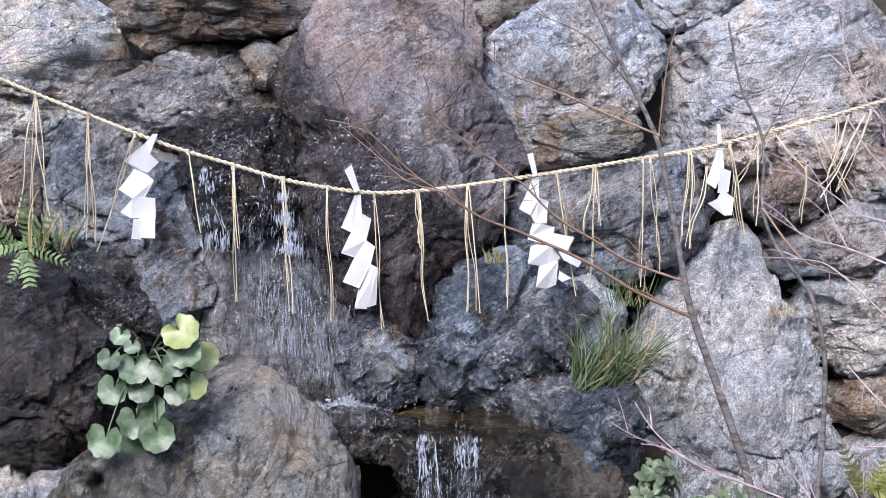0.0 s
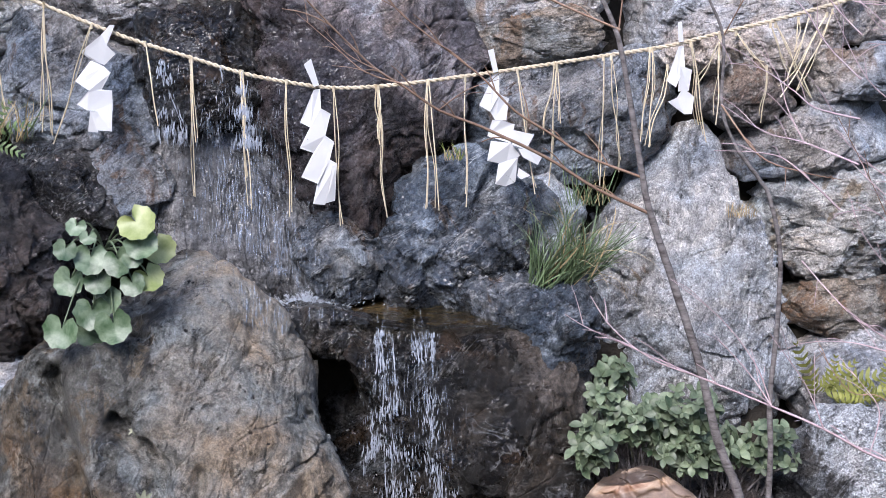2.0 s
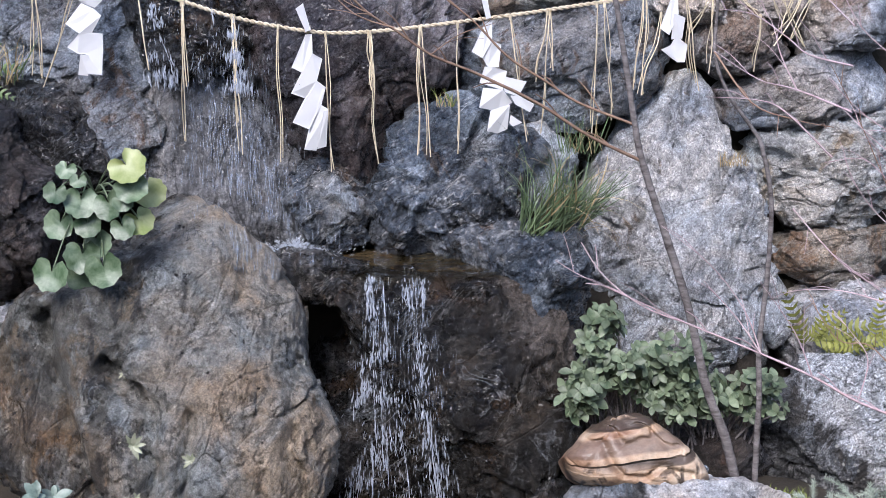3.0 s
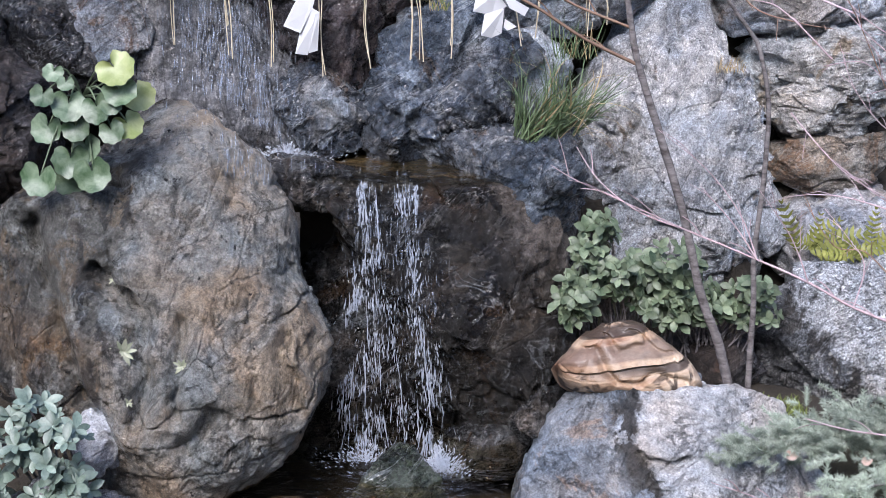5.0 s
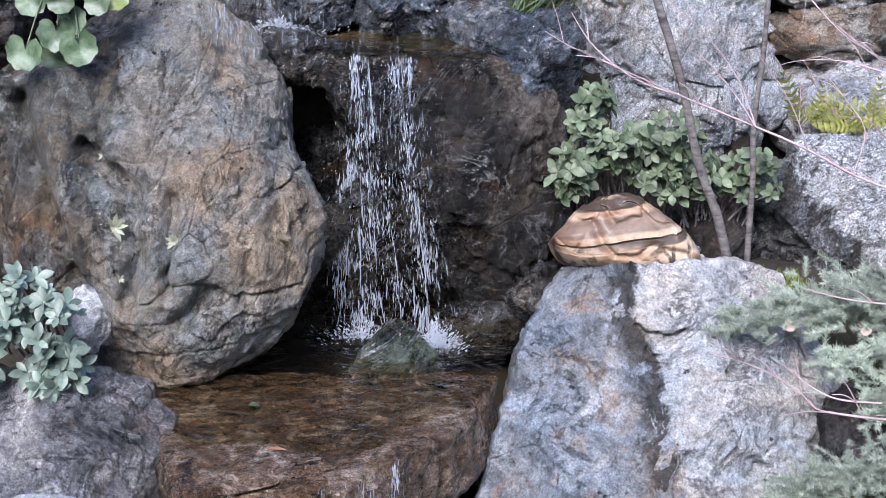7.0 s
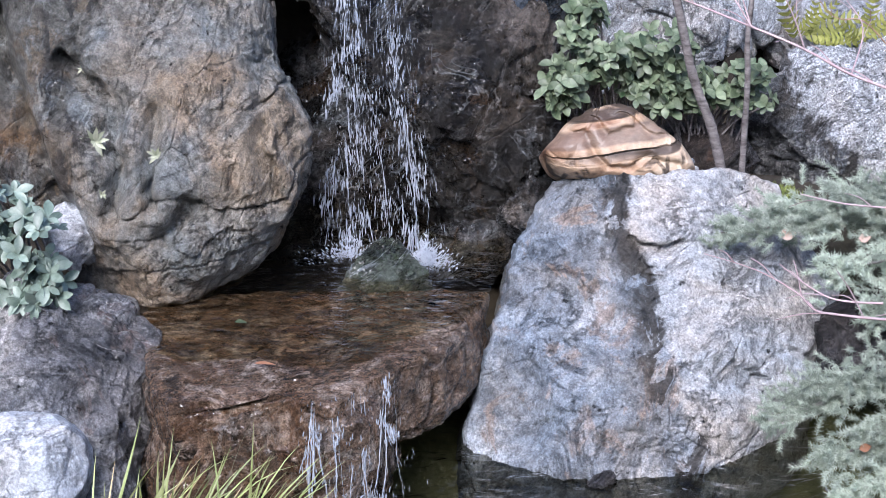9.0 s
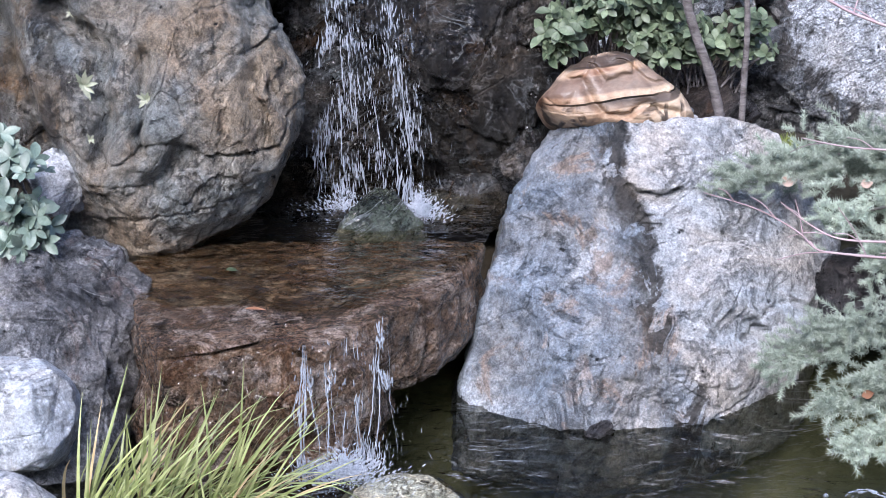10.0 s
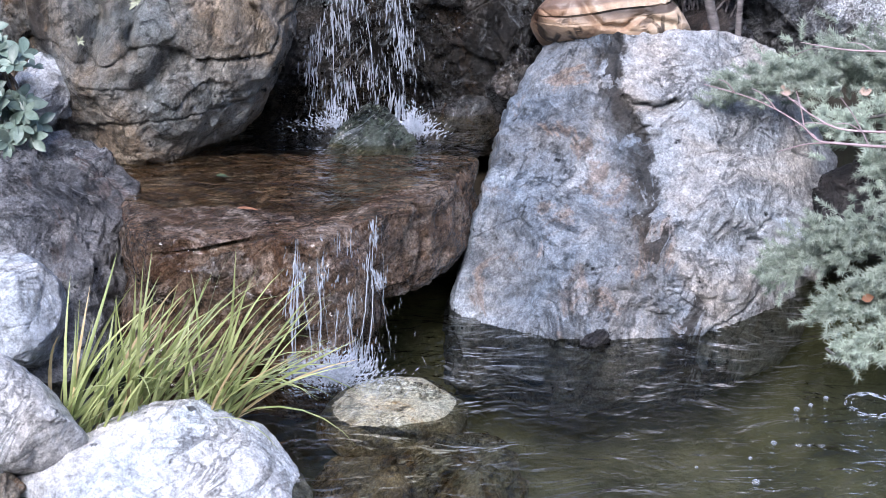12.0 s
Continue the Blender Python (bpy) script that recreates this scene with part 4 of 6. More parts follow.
deep_stone_b = rock("brown stone under the pond water", (0.005, 2.091, -0.090), [0.074, 0.080, 0.082, 0.088, 0.104, 0.121, 0.108, 0.103, 0.106, 0.111, 0.085, 0.074, 0.069, 0.069, 0.074, 0.086, 0.112, 0.102, 0.099, 0.104, 0.112, 0.088, 0.077, 0.073], 0.05, 0.1, 90, sunken, 40)
chip_stone = rock("small dark chip of stone at the waterline", (0.440, 2.450, -0.001), [0.028, 0.023, 0.022, 0.022, 0.023, 0.021, 0.019, 0.018, 0.018, 0.019, 0.022, 0.023, 0.025, 0.031, 0.025, 0.019, 0.017, 0.016, 0.016, 0.018, 0.022, 0.023, 0.023, 0.025], 0.03, 0.05, 30, dusky_rock, 24)
# added under the water to give the pool its brown reflection by colour
pool_bed_stone = rock("added stone under the upper pool, coloured like its brown reflection", (0.013, 3.290, 0.824), [0.217, 0.193, 0.185, 0.158, 0.128, 0.114, 0.110, 0.113, 0.126, 0.153, 0.202, 0.315, 0.233, 0.161, 0.127, 0.110, 0.104, 0.105, 0.114, 0.133, 0.146, 0.174, 0.236, 0.260], 0.012, 0.02, 90, pool_bed, 40, boxy=0.15, square=0.3, facets=0, chips=0.1, rough=0.2)
fern_back_stone = rock("flat grey stone standing behind the ferns", (1.138, 3.348, 0.595), [0.152, 0.151, 0.161, 0.172, 0.141, 0.126, 0.122, 0.124, 0.129, 0.145, 0.165, 0.167, 0.170, 0.172, 0.178, 0.147, 0.132, 0.119, 0.114, 0.118, 0.130, 0.157, 0.194, 0.165], 0.05, 0.2, 10, grey_rock, 40)

# ---- ground: one sheet, with the pond's bed and the bank behind the stones ----
def smooth(a, b, v):
    t = np.clip((v - a) / (b - a), 0, 1)
    return t * t * (3 - 2 * t)


def ground_sheet():
    fine_x = np.linspace(-2.2, 2.4, 150)
    fine_y = np.linspace(0.8, 4.6, 150)
    far = np.array([3.0, 4.5, 7, 12, 25, 60, 150, 400])
    xs = np.concatenate([-far[::-1], fine_x, far])
    ys = np.concatenate([-far[::-1], fine_y, far + 3])
    x, y = np.meshgrid(xs, ys, indexing="ij")
    z = np.full(x.shape, 0.10)
    pond = smooth(1.05, 1.45, y) * (1 - smooth(2.55, 2.9, y)) * smooth(-0.75, -0.35, x) * (1 - smooth(1.5, 1.9, x))
    z -= 0.40 * pond
    z += (1 - pond) * 0.22 * smooth(2.6, 2.9, y) * (1 - smooth(-0.45, -0.3, x))
    z += (1 - pond) * 0.26 * smooth(2.75, 2.95, y) * smooth(0.35, 0.55, x)
    back = 0.16 * smooth(0.85, 0.95, x)
    z = z + (0.72 - z) * smooth(3.28 + back, 3.38 + back, y)
    z = z + (1.80 - z) * smooth(3.62, 3.80, y)
    p = np.stack([x.ravel(), y.ravel(), z.ravel()], 1)
    near = np.exp(-((p[:, 0] / 4) ** 2) - ((p[:, 1] - 2.5) / 4) ** 2)
    p[:, 2] += near * 0.025 * fbm(p * 5, 77, 4)
    nx, ny = x.shape
    k = (np.arange(nx - 1)[:, None] * ny + np.arange(ny - 1)[None, :]).ravel()
    ob = new("ground", mesh_of("ground", p, np.stack([k, k + ny, k + ny + 1, k + 1], 1), earth))
    return tagged(ob, "dark damp soil under and behind the stones", "ground", kind="structure")


ground_sheet()


def water_sheet(name, label, outline, z, material):
    """A level sheet of water inside an outline in plan."""
    me = bpy.data.meshes.new(name)
    me.from_pydata([(x, y, z) for x, y in outline], [], [tuple(range(len(outline)))])
    me.materials.append(material)
    return tagged(new(name, me), label, "water", kind="structure")


water_sheet("water_pond", "dark clear rippled pond water", [(-0.8, 1.2), (1.9, 1.2), (1.9, 2.75), (0.3, 2.75), (-0.8, 2.75)], 0.0, pond_water)
water_sheet("water_lower_pool", "shallow clear water over a brown slab", [(-0.52, 2.72), (-0.44, 2.56), (-0.34, 2.50), (-0.21, 2.51), (-0.11, 2.47), (0.0, 2.49), (0.05, 2.56), (0.18, 2.64), (0.235, 2.74), (0.29, 2.93), (0.30, 3.25), (-0.3, 3.25), (-0.5, 3.0)], 0.254, pool_water)
water_sheet("water_upper_pool", "shallow clear water on the upper ledge", [(-0.36, 3.30), (-0.12, 3.14), (-0.05, 3.115), (0.12, 3.105), (0.24, 3.125), (0.26, 3.2), (0.24, 3.45), (-0.38, 3.45)], 0.842, pool_water)


# ---- added walls, unseen beside and behind the camera, that block low sky light ----
def shade_wall(name, a, b, high, thick=0.15):
    """A straight upright light-blocking wall from a to b."""
    a, b = Vector((*a, 0)), Vector((*b, 0))
    side = (b - a).normalized().cross(Vector((0, 0, 1))) * thick
    foot = [a - side, b - side, b + side, a + side]
    verts = [(p.x, p.y, 0.0) for p in foot] + [(p.x, p.y, high) for p in foot]
    faces = [(0, 1, 5, 4), (1, 2, 6, 5), (2, 3, 7, 6), (3, 0, 4, 7), (4, 5, 6, 7), (3, 2, 1, 0)]
    ob = new(name, mesh_of(name, verts, faces, shade_board, False))
    return tagged(ob, "added plain dark wall, out of view, blocking low sky light", "wall", kind="structure")


def board_material():
    m = Nodes("shade_board")
    p = m.add("TexCoord").outputs["Object"]
    col = m.ramp(m.noise(m.add("Mapping", {"Vector": p, "Scale": (6.0, 6.0, 0.7)}).outputs[0], 3.0, 8, 0.65), [(0.3, (0.05, 0.045, 0.04)), (0.7, (0.13, 0.115, 0.10))])
    return m.finish(Base_Color=col, Roughness=0.85, Normal=m.bump(m.noise(p, 30.0, 6), 0.6, 0.01))


shade_board = board_material()
shade_wall("wall_south", (-4.2, -2.6), (4.2, -2.6), 3.3)
shade_wall("wall_west", (-4.2, -2.6), (-4.2, 3.0), 3.8)
shade_wall("wall_east", (4.2, -2.6), (4.2, 3.0), 3.8)

# ---- lines of the rope, straws, leaves and branches ----
ROPE_LINE = [(-1.171, 3.330, 1.698), (-0.978, 3.330, 1.608), (-0.783, 3.330, 1.524), (-0.610, 3.330, 1.454), (-0.466, 3.330, 1.408), (-0.359, 3.330, 1.375), (-0.258, 3.330, 1.354), (-0.156, 3.330, 1.341), (-0.054, 3.330, 1.344), (0.060, 3.330, 1.356), (0.277, 3.330, 1.385), (0.442, 3.330, 1.410), (0.593, 3.330, 1.433), (0.719, 3.330, 1.464), (0.845, 3.330, 1.494), (0.992, 3.330, 1.535), (1.205, 3.330, 1.598)]
STRAWS = [
    (-0.899, 1.567, -0.960, 1.278),
    (-0.899, 1.567, -0.927, 1.297),
    (-0.899, 1.567, -0.887, 1.264),
    (-0.786, 1.524, -0.809, 1.244),
    (-0.786, 1.524, -0.788, 1.237),
    (-0.684, 1.478, -0.783, 1.217),
    (-0.568, 1.439, -0.551, 1.257),
    (-0.470, 1.403, -0.472, 1.095),
    (-0.466, 1.403, -0.460, 1.220),
    (-0.360, 1.375, -0.349, 1.065),
    (-0.355, 1.374, -0.351, 1.139),
    (-0.258, 1.353, -0.254, 1.048),
    (-0.153, 1.337, -0.139, 1.001),
    (-0.057, 1.340, -0.038, 1.045),
    (-0.053, 1.340, -0.050, 1.214),
    (-0.057, 1.340, -0.056, 1.227),
    (0.057, 1.351, 0.057, 1.065),
    (0.059, 1.351, 0.078, 1.061),
    (0.141, 1.359, 0.143, 1.069),
    (0.258, 1.377, 0.305, 1.098),
    (0.346, 1.388, 0.335, 1.117),
    (0.346, 1.388, 0.353, 1.261),
    (0.340, 1.388, 0.321, 1.235),
    (0.450, 1.406, 0.444, 1.118),
    (0.467, 1.406, 0.492, 1.148),
    (0.553, 1.424, 0.540, 1.219),
    (0.558, 1.424, 0.558, 1.206),
    (0.594, 1.385, 0.553, 1.206),
    (0.644, 1.436, 0.683, 1.217),
    (0.646, 1.433, 0.666, 1.257),
    (0.713, 1.454, 0.657, 1.347),
    (0.707, 1.454, 0.704, 1.256),
    (0.744, 1.460, 0.814, 1.384),
    (0.817, 1.382, 0.806, 1.261),
    (0.820, 1.478, 0.872, 1.370),
    (0.832, 1.478, 0.918, 1.318),
    (0.907, 1.496, 0.866, 1.357),
    (0.945, 1.501, 0.848, 1.319),
    (0.957, 1.508, 0.886, 1.331),
    (0.882, 1.490, 0.876, 1.421),
    (-0.996, 1.348, -0.981, 1.305),
]
ROUND_LEAVES = [
    (-0.527, 2.900, 1.135, 0.039),
    (-0.662, 2.960, 1.113, 0.021),
    (-0.635, 2.940, 1.096, 0.017),
    (-0.678, 2.920, 1.076, 0.024),
    (-0.521, 2.900, 1.092, 0.034),
    (-0.494, 2.960, 1.066, 0.033),
    (-0.632, 2.940, 1.052, 0.035),
    (-0.571, 2.920, 1.051, 0.033),
    (-0.539, 2.900, 1.063, 0.022),
    (-0.683, 2.960, 0.999, 0.033),
    (-0.621, 2.940, 1.004, 0.028),
    (-0.513, 2.920, 1.017, 0.031),
    (-0.542, 2.900, 1.009, 0.026),
    (-0.606, 2.960, 0.959, 0.031),
    (-0.636, 2.940, 0.938, 0.037),
    (-0.589, 2.920, 0.916, 0.039),
    (-0.692, 2.900, 0.912, 0.037),
    (-0.645, 2.960, 0.886, 0.031),
]
TRUNK_A = [(0.755, 2.930, 0.359), (0.740, 2.930, 0.433), (0.710, 2.930, 0.539), (0.663, 2.930, 0.655), (0.611, 2.930, 0.842), (0.551, 2.930, 1.011), (0.517, 2.930, 1.104), (0.498, 2.930, 1.161), (0.483, 2.930, 1.228), (0.458, 2.930, 1.356), (0.427, 2.930, 1.498), (0.376, 2.930, 1.610), (0.325, 2.930, 1.714), (0.275, 2.930, 1.812)]
TRUNK_B = [(0.791, 2.950, 0.349), (0.785, 2.950, 0.464), (0.782, 2.950, 0.622), (0.774, 2.950, 0.737), (0.780, 2.950, 0.886), (0.777, 2.950, 1.054), (0.749, 2.950, 1.170), (0.726, 2.950, 1.209), (0.673, 2.950, 1.280), (0.642, 2.950, 1.361), (0.638, 2.950, 1.498), (0.590, 2.950, 1.610), (0.564, 2.950, 1.732)]
BRANCHES = [
    (0.0042, [(0.501, 2.930, 1.144), (0.391, 2.918, 1.198), (0.287, 2.906, 1.265), (0.163, 2.895, 1.326), (0.074, 2.883, 1.364), (0.008, 2.871, 1.411), (-0.046, 2.859, 1.447), (-0.099, 2.847, 1.499), (-0.152, 2.835, 1.556), (-0.180, 2.824, 1.590), (-0.183, 2.812, 1.612), (-0.167, 2.800, 1.632)]),
    (0.0035, [(0.479, 2.930, 1.220), (0.367, 2.913, 1.266), (0.297, 2.897, 1.313), (0.223, 2.880, 1.362), (0.161, 2.863, 1.427), (0.117, 2.847, 1.464), (0.052, 2.830, 1.516), (0.004, 2.813, 1.556), (-0.020, 2.797, 1.590), (-0.023, 2.780, 1.632)]),
    (0.0030, [(0.430, 2.930, 1.514), (0.329, 2.904, 1.558), (0.217, 2.878, 1.611), (0.129, 2.852, 1.647), (0.085, 2.826, 1.687), (0.022, 2.800, 1.767)]),
    (0.0022, [(0.376, 2.930, 1.606), (0.328, 2.903, 1.662), (0.271, 2.877, 1.718), (0.172, 2.850, 1.763)]),
    (0.0018, [(0.003, 2.820, 1.425), (-0.067, 2.813, 1.449), (-0.130, 2.807, 1.505), (-0.192, 2.800, 1.560)]),
    (0.0015, [(-0.040, 2.820, 1.450), (-0.099, 2.820, 1.481), (-0.151, 2.820, 1.536)]),
    (0.0018, [(0.073, 2.840, 1.371), (0.127, 2.820, 1.413), (0.190, 2.800, 1.437)]),
    (0.0026, [(0.427, 2.930, 1.503), (0.440, 2.920, 1.648), (0.459, 2.910, 1.735), (0.489, 2.900, 1.789)]),
    (0.0018, [(0.448, 2.900, 1.650), (0.520, 2.883, 1.693), (0.592, 2.867, 1.725), (0.662, 2.850, 1.746)]),
    (0.0030, [(0.631, 2.900, 1.370), (0.688, 2.800, 1.288), (0.748, 2.700, 1.276), (0.790, 2.600, 1.283)]),
    (0.0018, [(0.638, 2.950, 1.498), (0.679, 2.900, 1.603), (0.708, 2.850, 1.672), (0.768, 2.800, 1.695)]),
    (0.0035, [(0.963, 2.550, 0.736), (0.872, 2.574, 0.766), (0.789, 2.599, 0.807), (0.696, 2.623, 0.843), (0.570, 2.647, 0.890), (0.476, 2.671, 0.921), (0.402, 2.696, 0.974), (0.360, 2.720, 1.033)]),
    (0.0020, [(0.564, 2.620, 0.899), (0.459, 2.640, 0.942), (0.355, 2.660, 0.985), (0.308, 2.680, 1.009)]),
    (0.0020, [(0.690, 2.600, 0.851), (0.648, 2.620, 0.911), (0.583, 2.640, 0.981)]),
    (0.0018, [(0.695, 2.620, 0.844), (0.660, 2.633, 0.928), (0.593, 2.647, 1.012), (0.501, 2.660, 1.083)]),
    (0.0018, [(0.784, 2.580, 0.814), (0.749, 2.600, 0.896), (0.683, 2.620, 0.987)]),
    (0.0018, [(0.867, 2.560, 0.772), (0.883, 2.573, 0.850), (0.850, 2.587, 0.901), (0.807, 2.600, 0.951)]),
    (0.0018, [(0.920, 2.600, 0.951), (0.857, 2.633, 0.962), (0.803, 2.667, 0.957), (0.760, 2.700, 0.941)]),
    (0.0022, [(0.819, 2.600, 1.037), (0.876, 2.600, 0.995), (0.955, 2.600, 0.941)]),
    (0.0018, [(0.755, 2.700, 1.106), (0.805, 2.667, 1.050), (0.853, 2.633, 1.006), (0.918, 2.600, 0.973)]),
    (0.0035, [(0.926, 2.200, 0.462), (0.858, 2.225, 0.454), (0.787, 2.250, 0.452), (0.755, 2.275, 0.450), (0.730, 2.300, 0.470), (0.664, 2.325, 0.502), (0.578, 2.350, 0.523)]),
    (0.0025, [(0.863, 2.250, 0.471), (0.790, 2.267, 0.471), (0.744, 2.283, 0.490), (0.695, 2.300, 0.525)]),
    (0.0025, [(0.973, 2.500, 0.535), (0.883, 2.550, 0.525), (0.810, 2.600, 0.526)]),
    (0.0020, [(0.789, 2.500, 1.331), (0.718, 2.600, 1.351), (0.672, 2.700, 1.352), (0.609, 2.800, 1.388)]),
    (0.0022, [(0.785, 2.500, 1.410), (0.722, 2.550, 1.421), (0.695, 2.600, 1.443), (0.646, 2.650, 1.476), (0.596, 2.700, 1.479)]),
    (0.0020, [(0.782, 2.500, 1.478), (0.736, 2.550, 1.529), (0.699, 2.600, 1.592), (0.640, 2.650, 1.638), (0.590, 2.700, 1.654)]),
    (0.0020, [(0.809, 2.600, 1.541), (0.765, 2.625, 1.589), (0.730, 2.650, 1.646), (0.713, 2.675, 1.724), (0.707, 2.700, 1.783)]),
    (0.0016, [(0.705, 2.550, 1.361), (0.677, 2.567, 1.418), (0.659, 2.583, 1.476), (0.612, 2.600, 1.534)]),
    (0.0022, [(0.762, 2.500, 1.251), (0.682, 2.533, 1.325), (0.641, 2.567, 1.338), (0.558, 2.600, 1.337)]),
    (0.0016, [(-0.762, 2.600, 1.700), (-0.711, 2.600, 1.728), (-0.660, 2.600, 1.761), (-0.647, 2.600, 1.804)]),
    (0.0012, [(-0.760, 2.600, 1.719), (-0.700, 2.600, 1.747), (-0.638, 2.600, 1.804)]),
]


# ---- helpers for things and parts ----
def thing(name, label, category, at=(0, 0, 0), group=""):
    ob = new(name)
    ob.location = at
    ob.empty_display_size = 0.05
    return tagged(ob, label, category, group)


def part(name, me, parent, m=None, label="", kind=""):
    """One mesh object under a thing or a part; m is its pose in the world."""
    ob = new(name, me)
    ob.parent = parent
    base = parent.matrix_basis if parent.parent is None else parent.parent.matrix_basis @ parent.matrix_basis
    ob.matrix_basis = base.inverted() @ (m or Matrix())
    if label or kind:
        tagged(ob, label, kind=kind)
    return ob


def tube(points, radii, sides=7, wobble=0.0, seed=1):
    """Verts and quads of a tube along points."""
    pts = [Vector(p) for p in points]
    if isinstance(radii, (int, float)):
        radii = [radii] * len(pts)
    rng = random.Random(seed)
    verts, faces = [], []
    side = Vector((0.3, 1, 0.2))
    for i, p in enumerate(pts):
        d = (pts[min(i + 1, len(pts) - 1)] - pts[max(i - 1, 0)]).normalized()
        a = (side - d * side.dot(d)).normalized()
        b = d.cross(a)
        side = a
        for k in range(sides):
            w = 2 * math.pi * k / sides
            r = radii[i] * (1 + wobble * rng.uniform(-1, 1))
            verts.append(p + (a * math.cos(w) + b * math.sin(w)) * r)
    for i in range(len(pts) - 1):
        for k in range(sides):
            j = (k + 1) % sides
            faces.append((i * sides + k, i * sides + j, (i + 1) * sides + j, (i + 1) * sides + k))
    return np.array(verts), np.array(faces)


def glide(points, steps):
    """Points along a smooth curve through the given ones."""
    p = [Vector(q) for q in points]
    out = []
    for i in range(len(p) - 1):
        a, b, c, d = p[max(i - 1, 0)], p[i], p[i + 1], p[min(i + 2, len(p) - 1)]
        for k in range(steps):
            t = k / steps
            out.append(0.5 * (2 * b + (c - a) * t + (2 * a - 5 * b + 4 * c - d) * t * t + (3 * b - a - 3 * c + d) * t ** 3))
    return out + [p[-1]]


def joined(pieces):
    verts, faces, base = [], [], 0
    for v, f in pieces:
        verts.append(v)
        faces.append(np.asarray(f) + base)
        base += len(v)
    return np.concatenate(verts), np.concatenate(faces)


def aim(at, along, face, size=1.0):
    """A pose whose y axis runs along, and whose z axis looks to face."""
    y = Vector(along).normalized()
    z = Vector(face)
    z = (z - y * z.dot(y))
    z = z.normalized() if z.length > 1e-4 else y.orthogonal().normalized()
    x = y.cross(z)
    m = Matrix((x, y, z)).transposed().to_4x4()
    return Matrix.Translation(at) @ m @ Matrix.Scale(size, 4)


from mathutils.bvhtree import BVHTree

ALL_V, ALL_F = joined(list(ROCKS.values()))
TREE = BVHTree.FromPolygons([tuple(v) for v in ALL_V], [tuple(f) for f in ALL_F.tolist()])


def front_of(x, z, start=2.0, fallback=3.3):
    """How far back the first stone lies at this place across and height."""
    hit = TREE.ray_cast(Vector((x, start, z)), Vector((0, 1, 0)))
    return hit[0].y if hit[0] else fallback


# ---- plain materials for the things ----
def soft_material(name, a, b, scale=30.0, rough=0.6, spec=0.35, bump=0.3, through_light=0.0, stretch=(1, 1, 1), tint=0.25):
    """Two tones in a fine grain, varied from piece to piece."""
    m = Nodes(name)
    p = m.coords(stretch)
    col = m.ramp(m.noise(p, scale, 6, 0.65, 0.4), [(0.3, a), (0.7, b)])
    for rnd in (m.add("ObjectInfo").outputs["Random"], m.add("NewGeometry").outputs["Random Per Island"]):
        col = m.mix(1.0, col, m.ramp(rnd, [(0.0, 1.0 - tint), (1.0, 1.0 + tint)]), "MULTIPLY")
    m.finish(Base_Color=col, Roughness=rough, Specular_IOR_Level=spec, Normal=m.bump(m.noise(p, scale * 2.5, 5, 0.7), bump, 0.003))
    if through_light:
        tr = m.add("BsdfTranslucent", {"Color": col})
        mx = m.add("MixShader", {0: through_light, 1: m.bsdf.outputs[0], 2: tr.outputs[0]})
        m.tree.links.new(mx.outputs[0], m.out.inputs["Surface"])
    return m.mat


straw_mat = soft_material("straw", (0.52, 0.42, 0.27), (0.76, 0.67, 0.50), 60, 0.55, 0.4, 0.3)
rope_mat = soft_material("rope_fibre", (0.38, 0.31, 0.21), (0.64, 0.56, 0.43), 90, 0.8, 0.2, 0.8)
paper_mat = soft_material("white_paper", (0.80, 0.80, 0.81), (0.86, 0.86, 0.86), 20, 0.7, 0.2, 0.15, 0.25, tint=0.02)
round_leaf_mat = soft_material("round_leaf", (0.03, 0.075, 0.025), (0.22, 0.285, 0.185), 34, 0.36, 0.55, 0.4, 0.12, tint=0.2)
yellow_leaf_mat = soft_material("yellowing_leaf", (0.17, 0.22, 0.06), (0.36, 0.39, 0.17), 26, 0.38, 0.5, 0.4, 0.15, tint=0.15)
shrub_leaf_mat = soft_material("shrub_leaf", (0.03, 0.055, 0.026), (0.22, 0.265, 0.165), 24, 0.45, 0.4, 0.2, 0.10, tint=0.35)
grey_leaf_mat = soft_material("grey_leaf", (0.065, 0.105, 0.078), (0.25, 0.31, 0.255), 30, 0.42, 0.5, 0.2, 0.08, tint=0.3)
fern_mat = soft_material("fern_leaf", (0.13, 0.15, 0.03), (0.34, 0.34, 0.10), 30, 0.5, 0.4, 0.2, 0.2, tint=0.3)
fern_dark_mat = soft_material("dark_fern_leaf", (0.07, 0.12, 0.045), (0.22, 0.29, 0.13), 30, 0.45, 0.45, 0.2, 0.12, tint=0.3)
iris_mat = soft_material("iris_blade", (0.20, 0.26, 0.07), (0.50, 0.52, 0.25), 14, 0.4, 0.5, 0.15, 0.2, (1, 0.2, 1), tint=0.35)
sedge_mat = soft_material("sedge_blade", (0.045, 0.085, 0.03), (0.20, 0.26, 0.14), 14, 0.45, 0.5, 0.15, 0.12, tint=0.45)
dry_mat = soft_material("dry_blade", (0.38, 0.28, 0.14), (0.60, 0.48, 0.28), 30, 0.7, 0.3, 0.2, 0.15, tint=0.3)
needle_mat = soft_material("juniper_needle", (0.20, 0.25, 0.19), (0.47, 0.52, 0.44), 40, 0.55, 0.35, 0.1, 0.1, tint=0.35)
bark_mat = soft_material("grey_bark", (0.07, 0.058, 0.055), (0.34, 0.31, 0.30), 34, 0.8, 0.25, 1.0, stretch=(1, 1, 2.5))
twig_mat = soft_material("brown_twig", (0.20, 0.12, 0.085), (0.36, 0.24, 0.17), 40, 0.65, 0.3, 0.4)
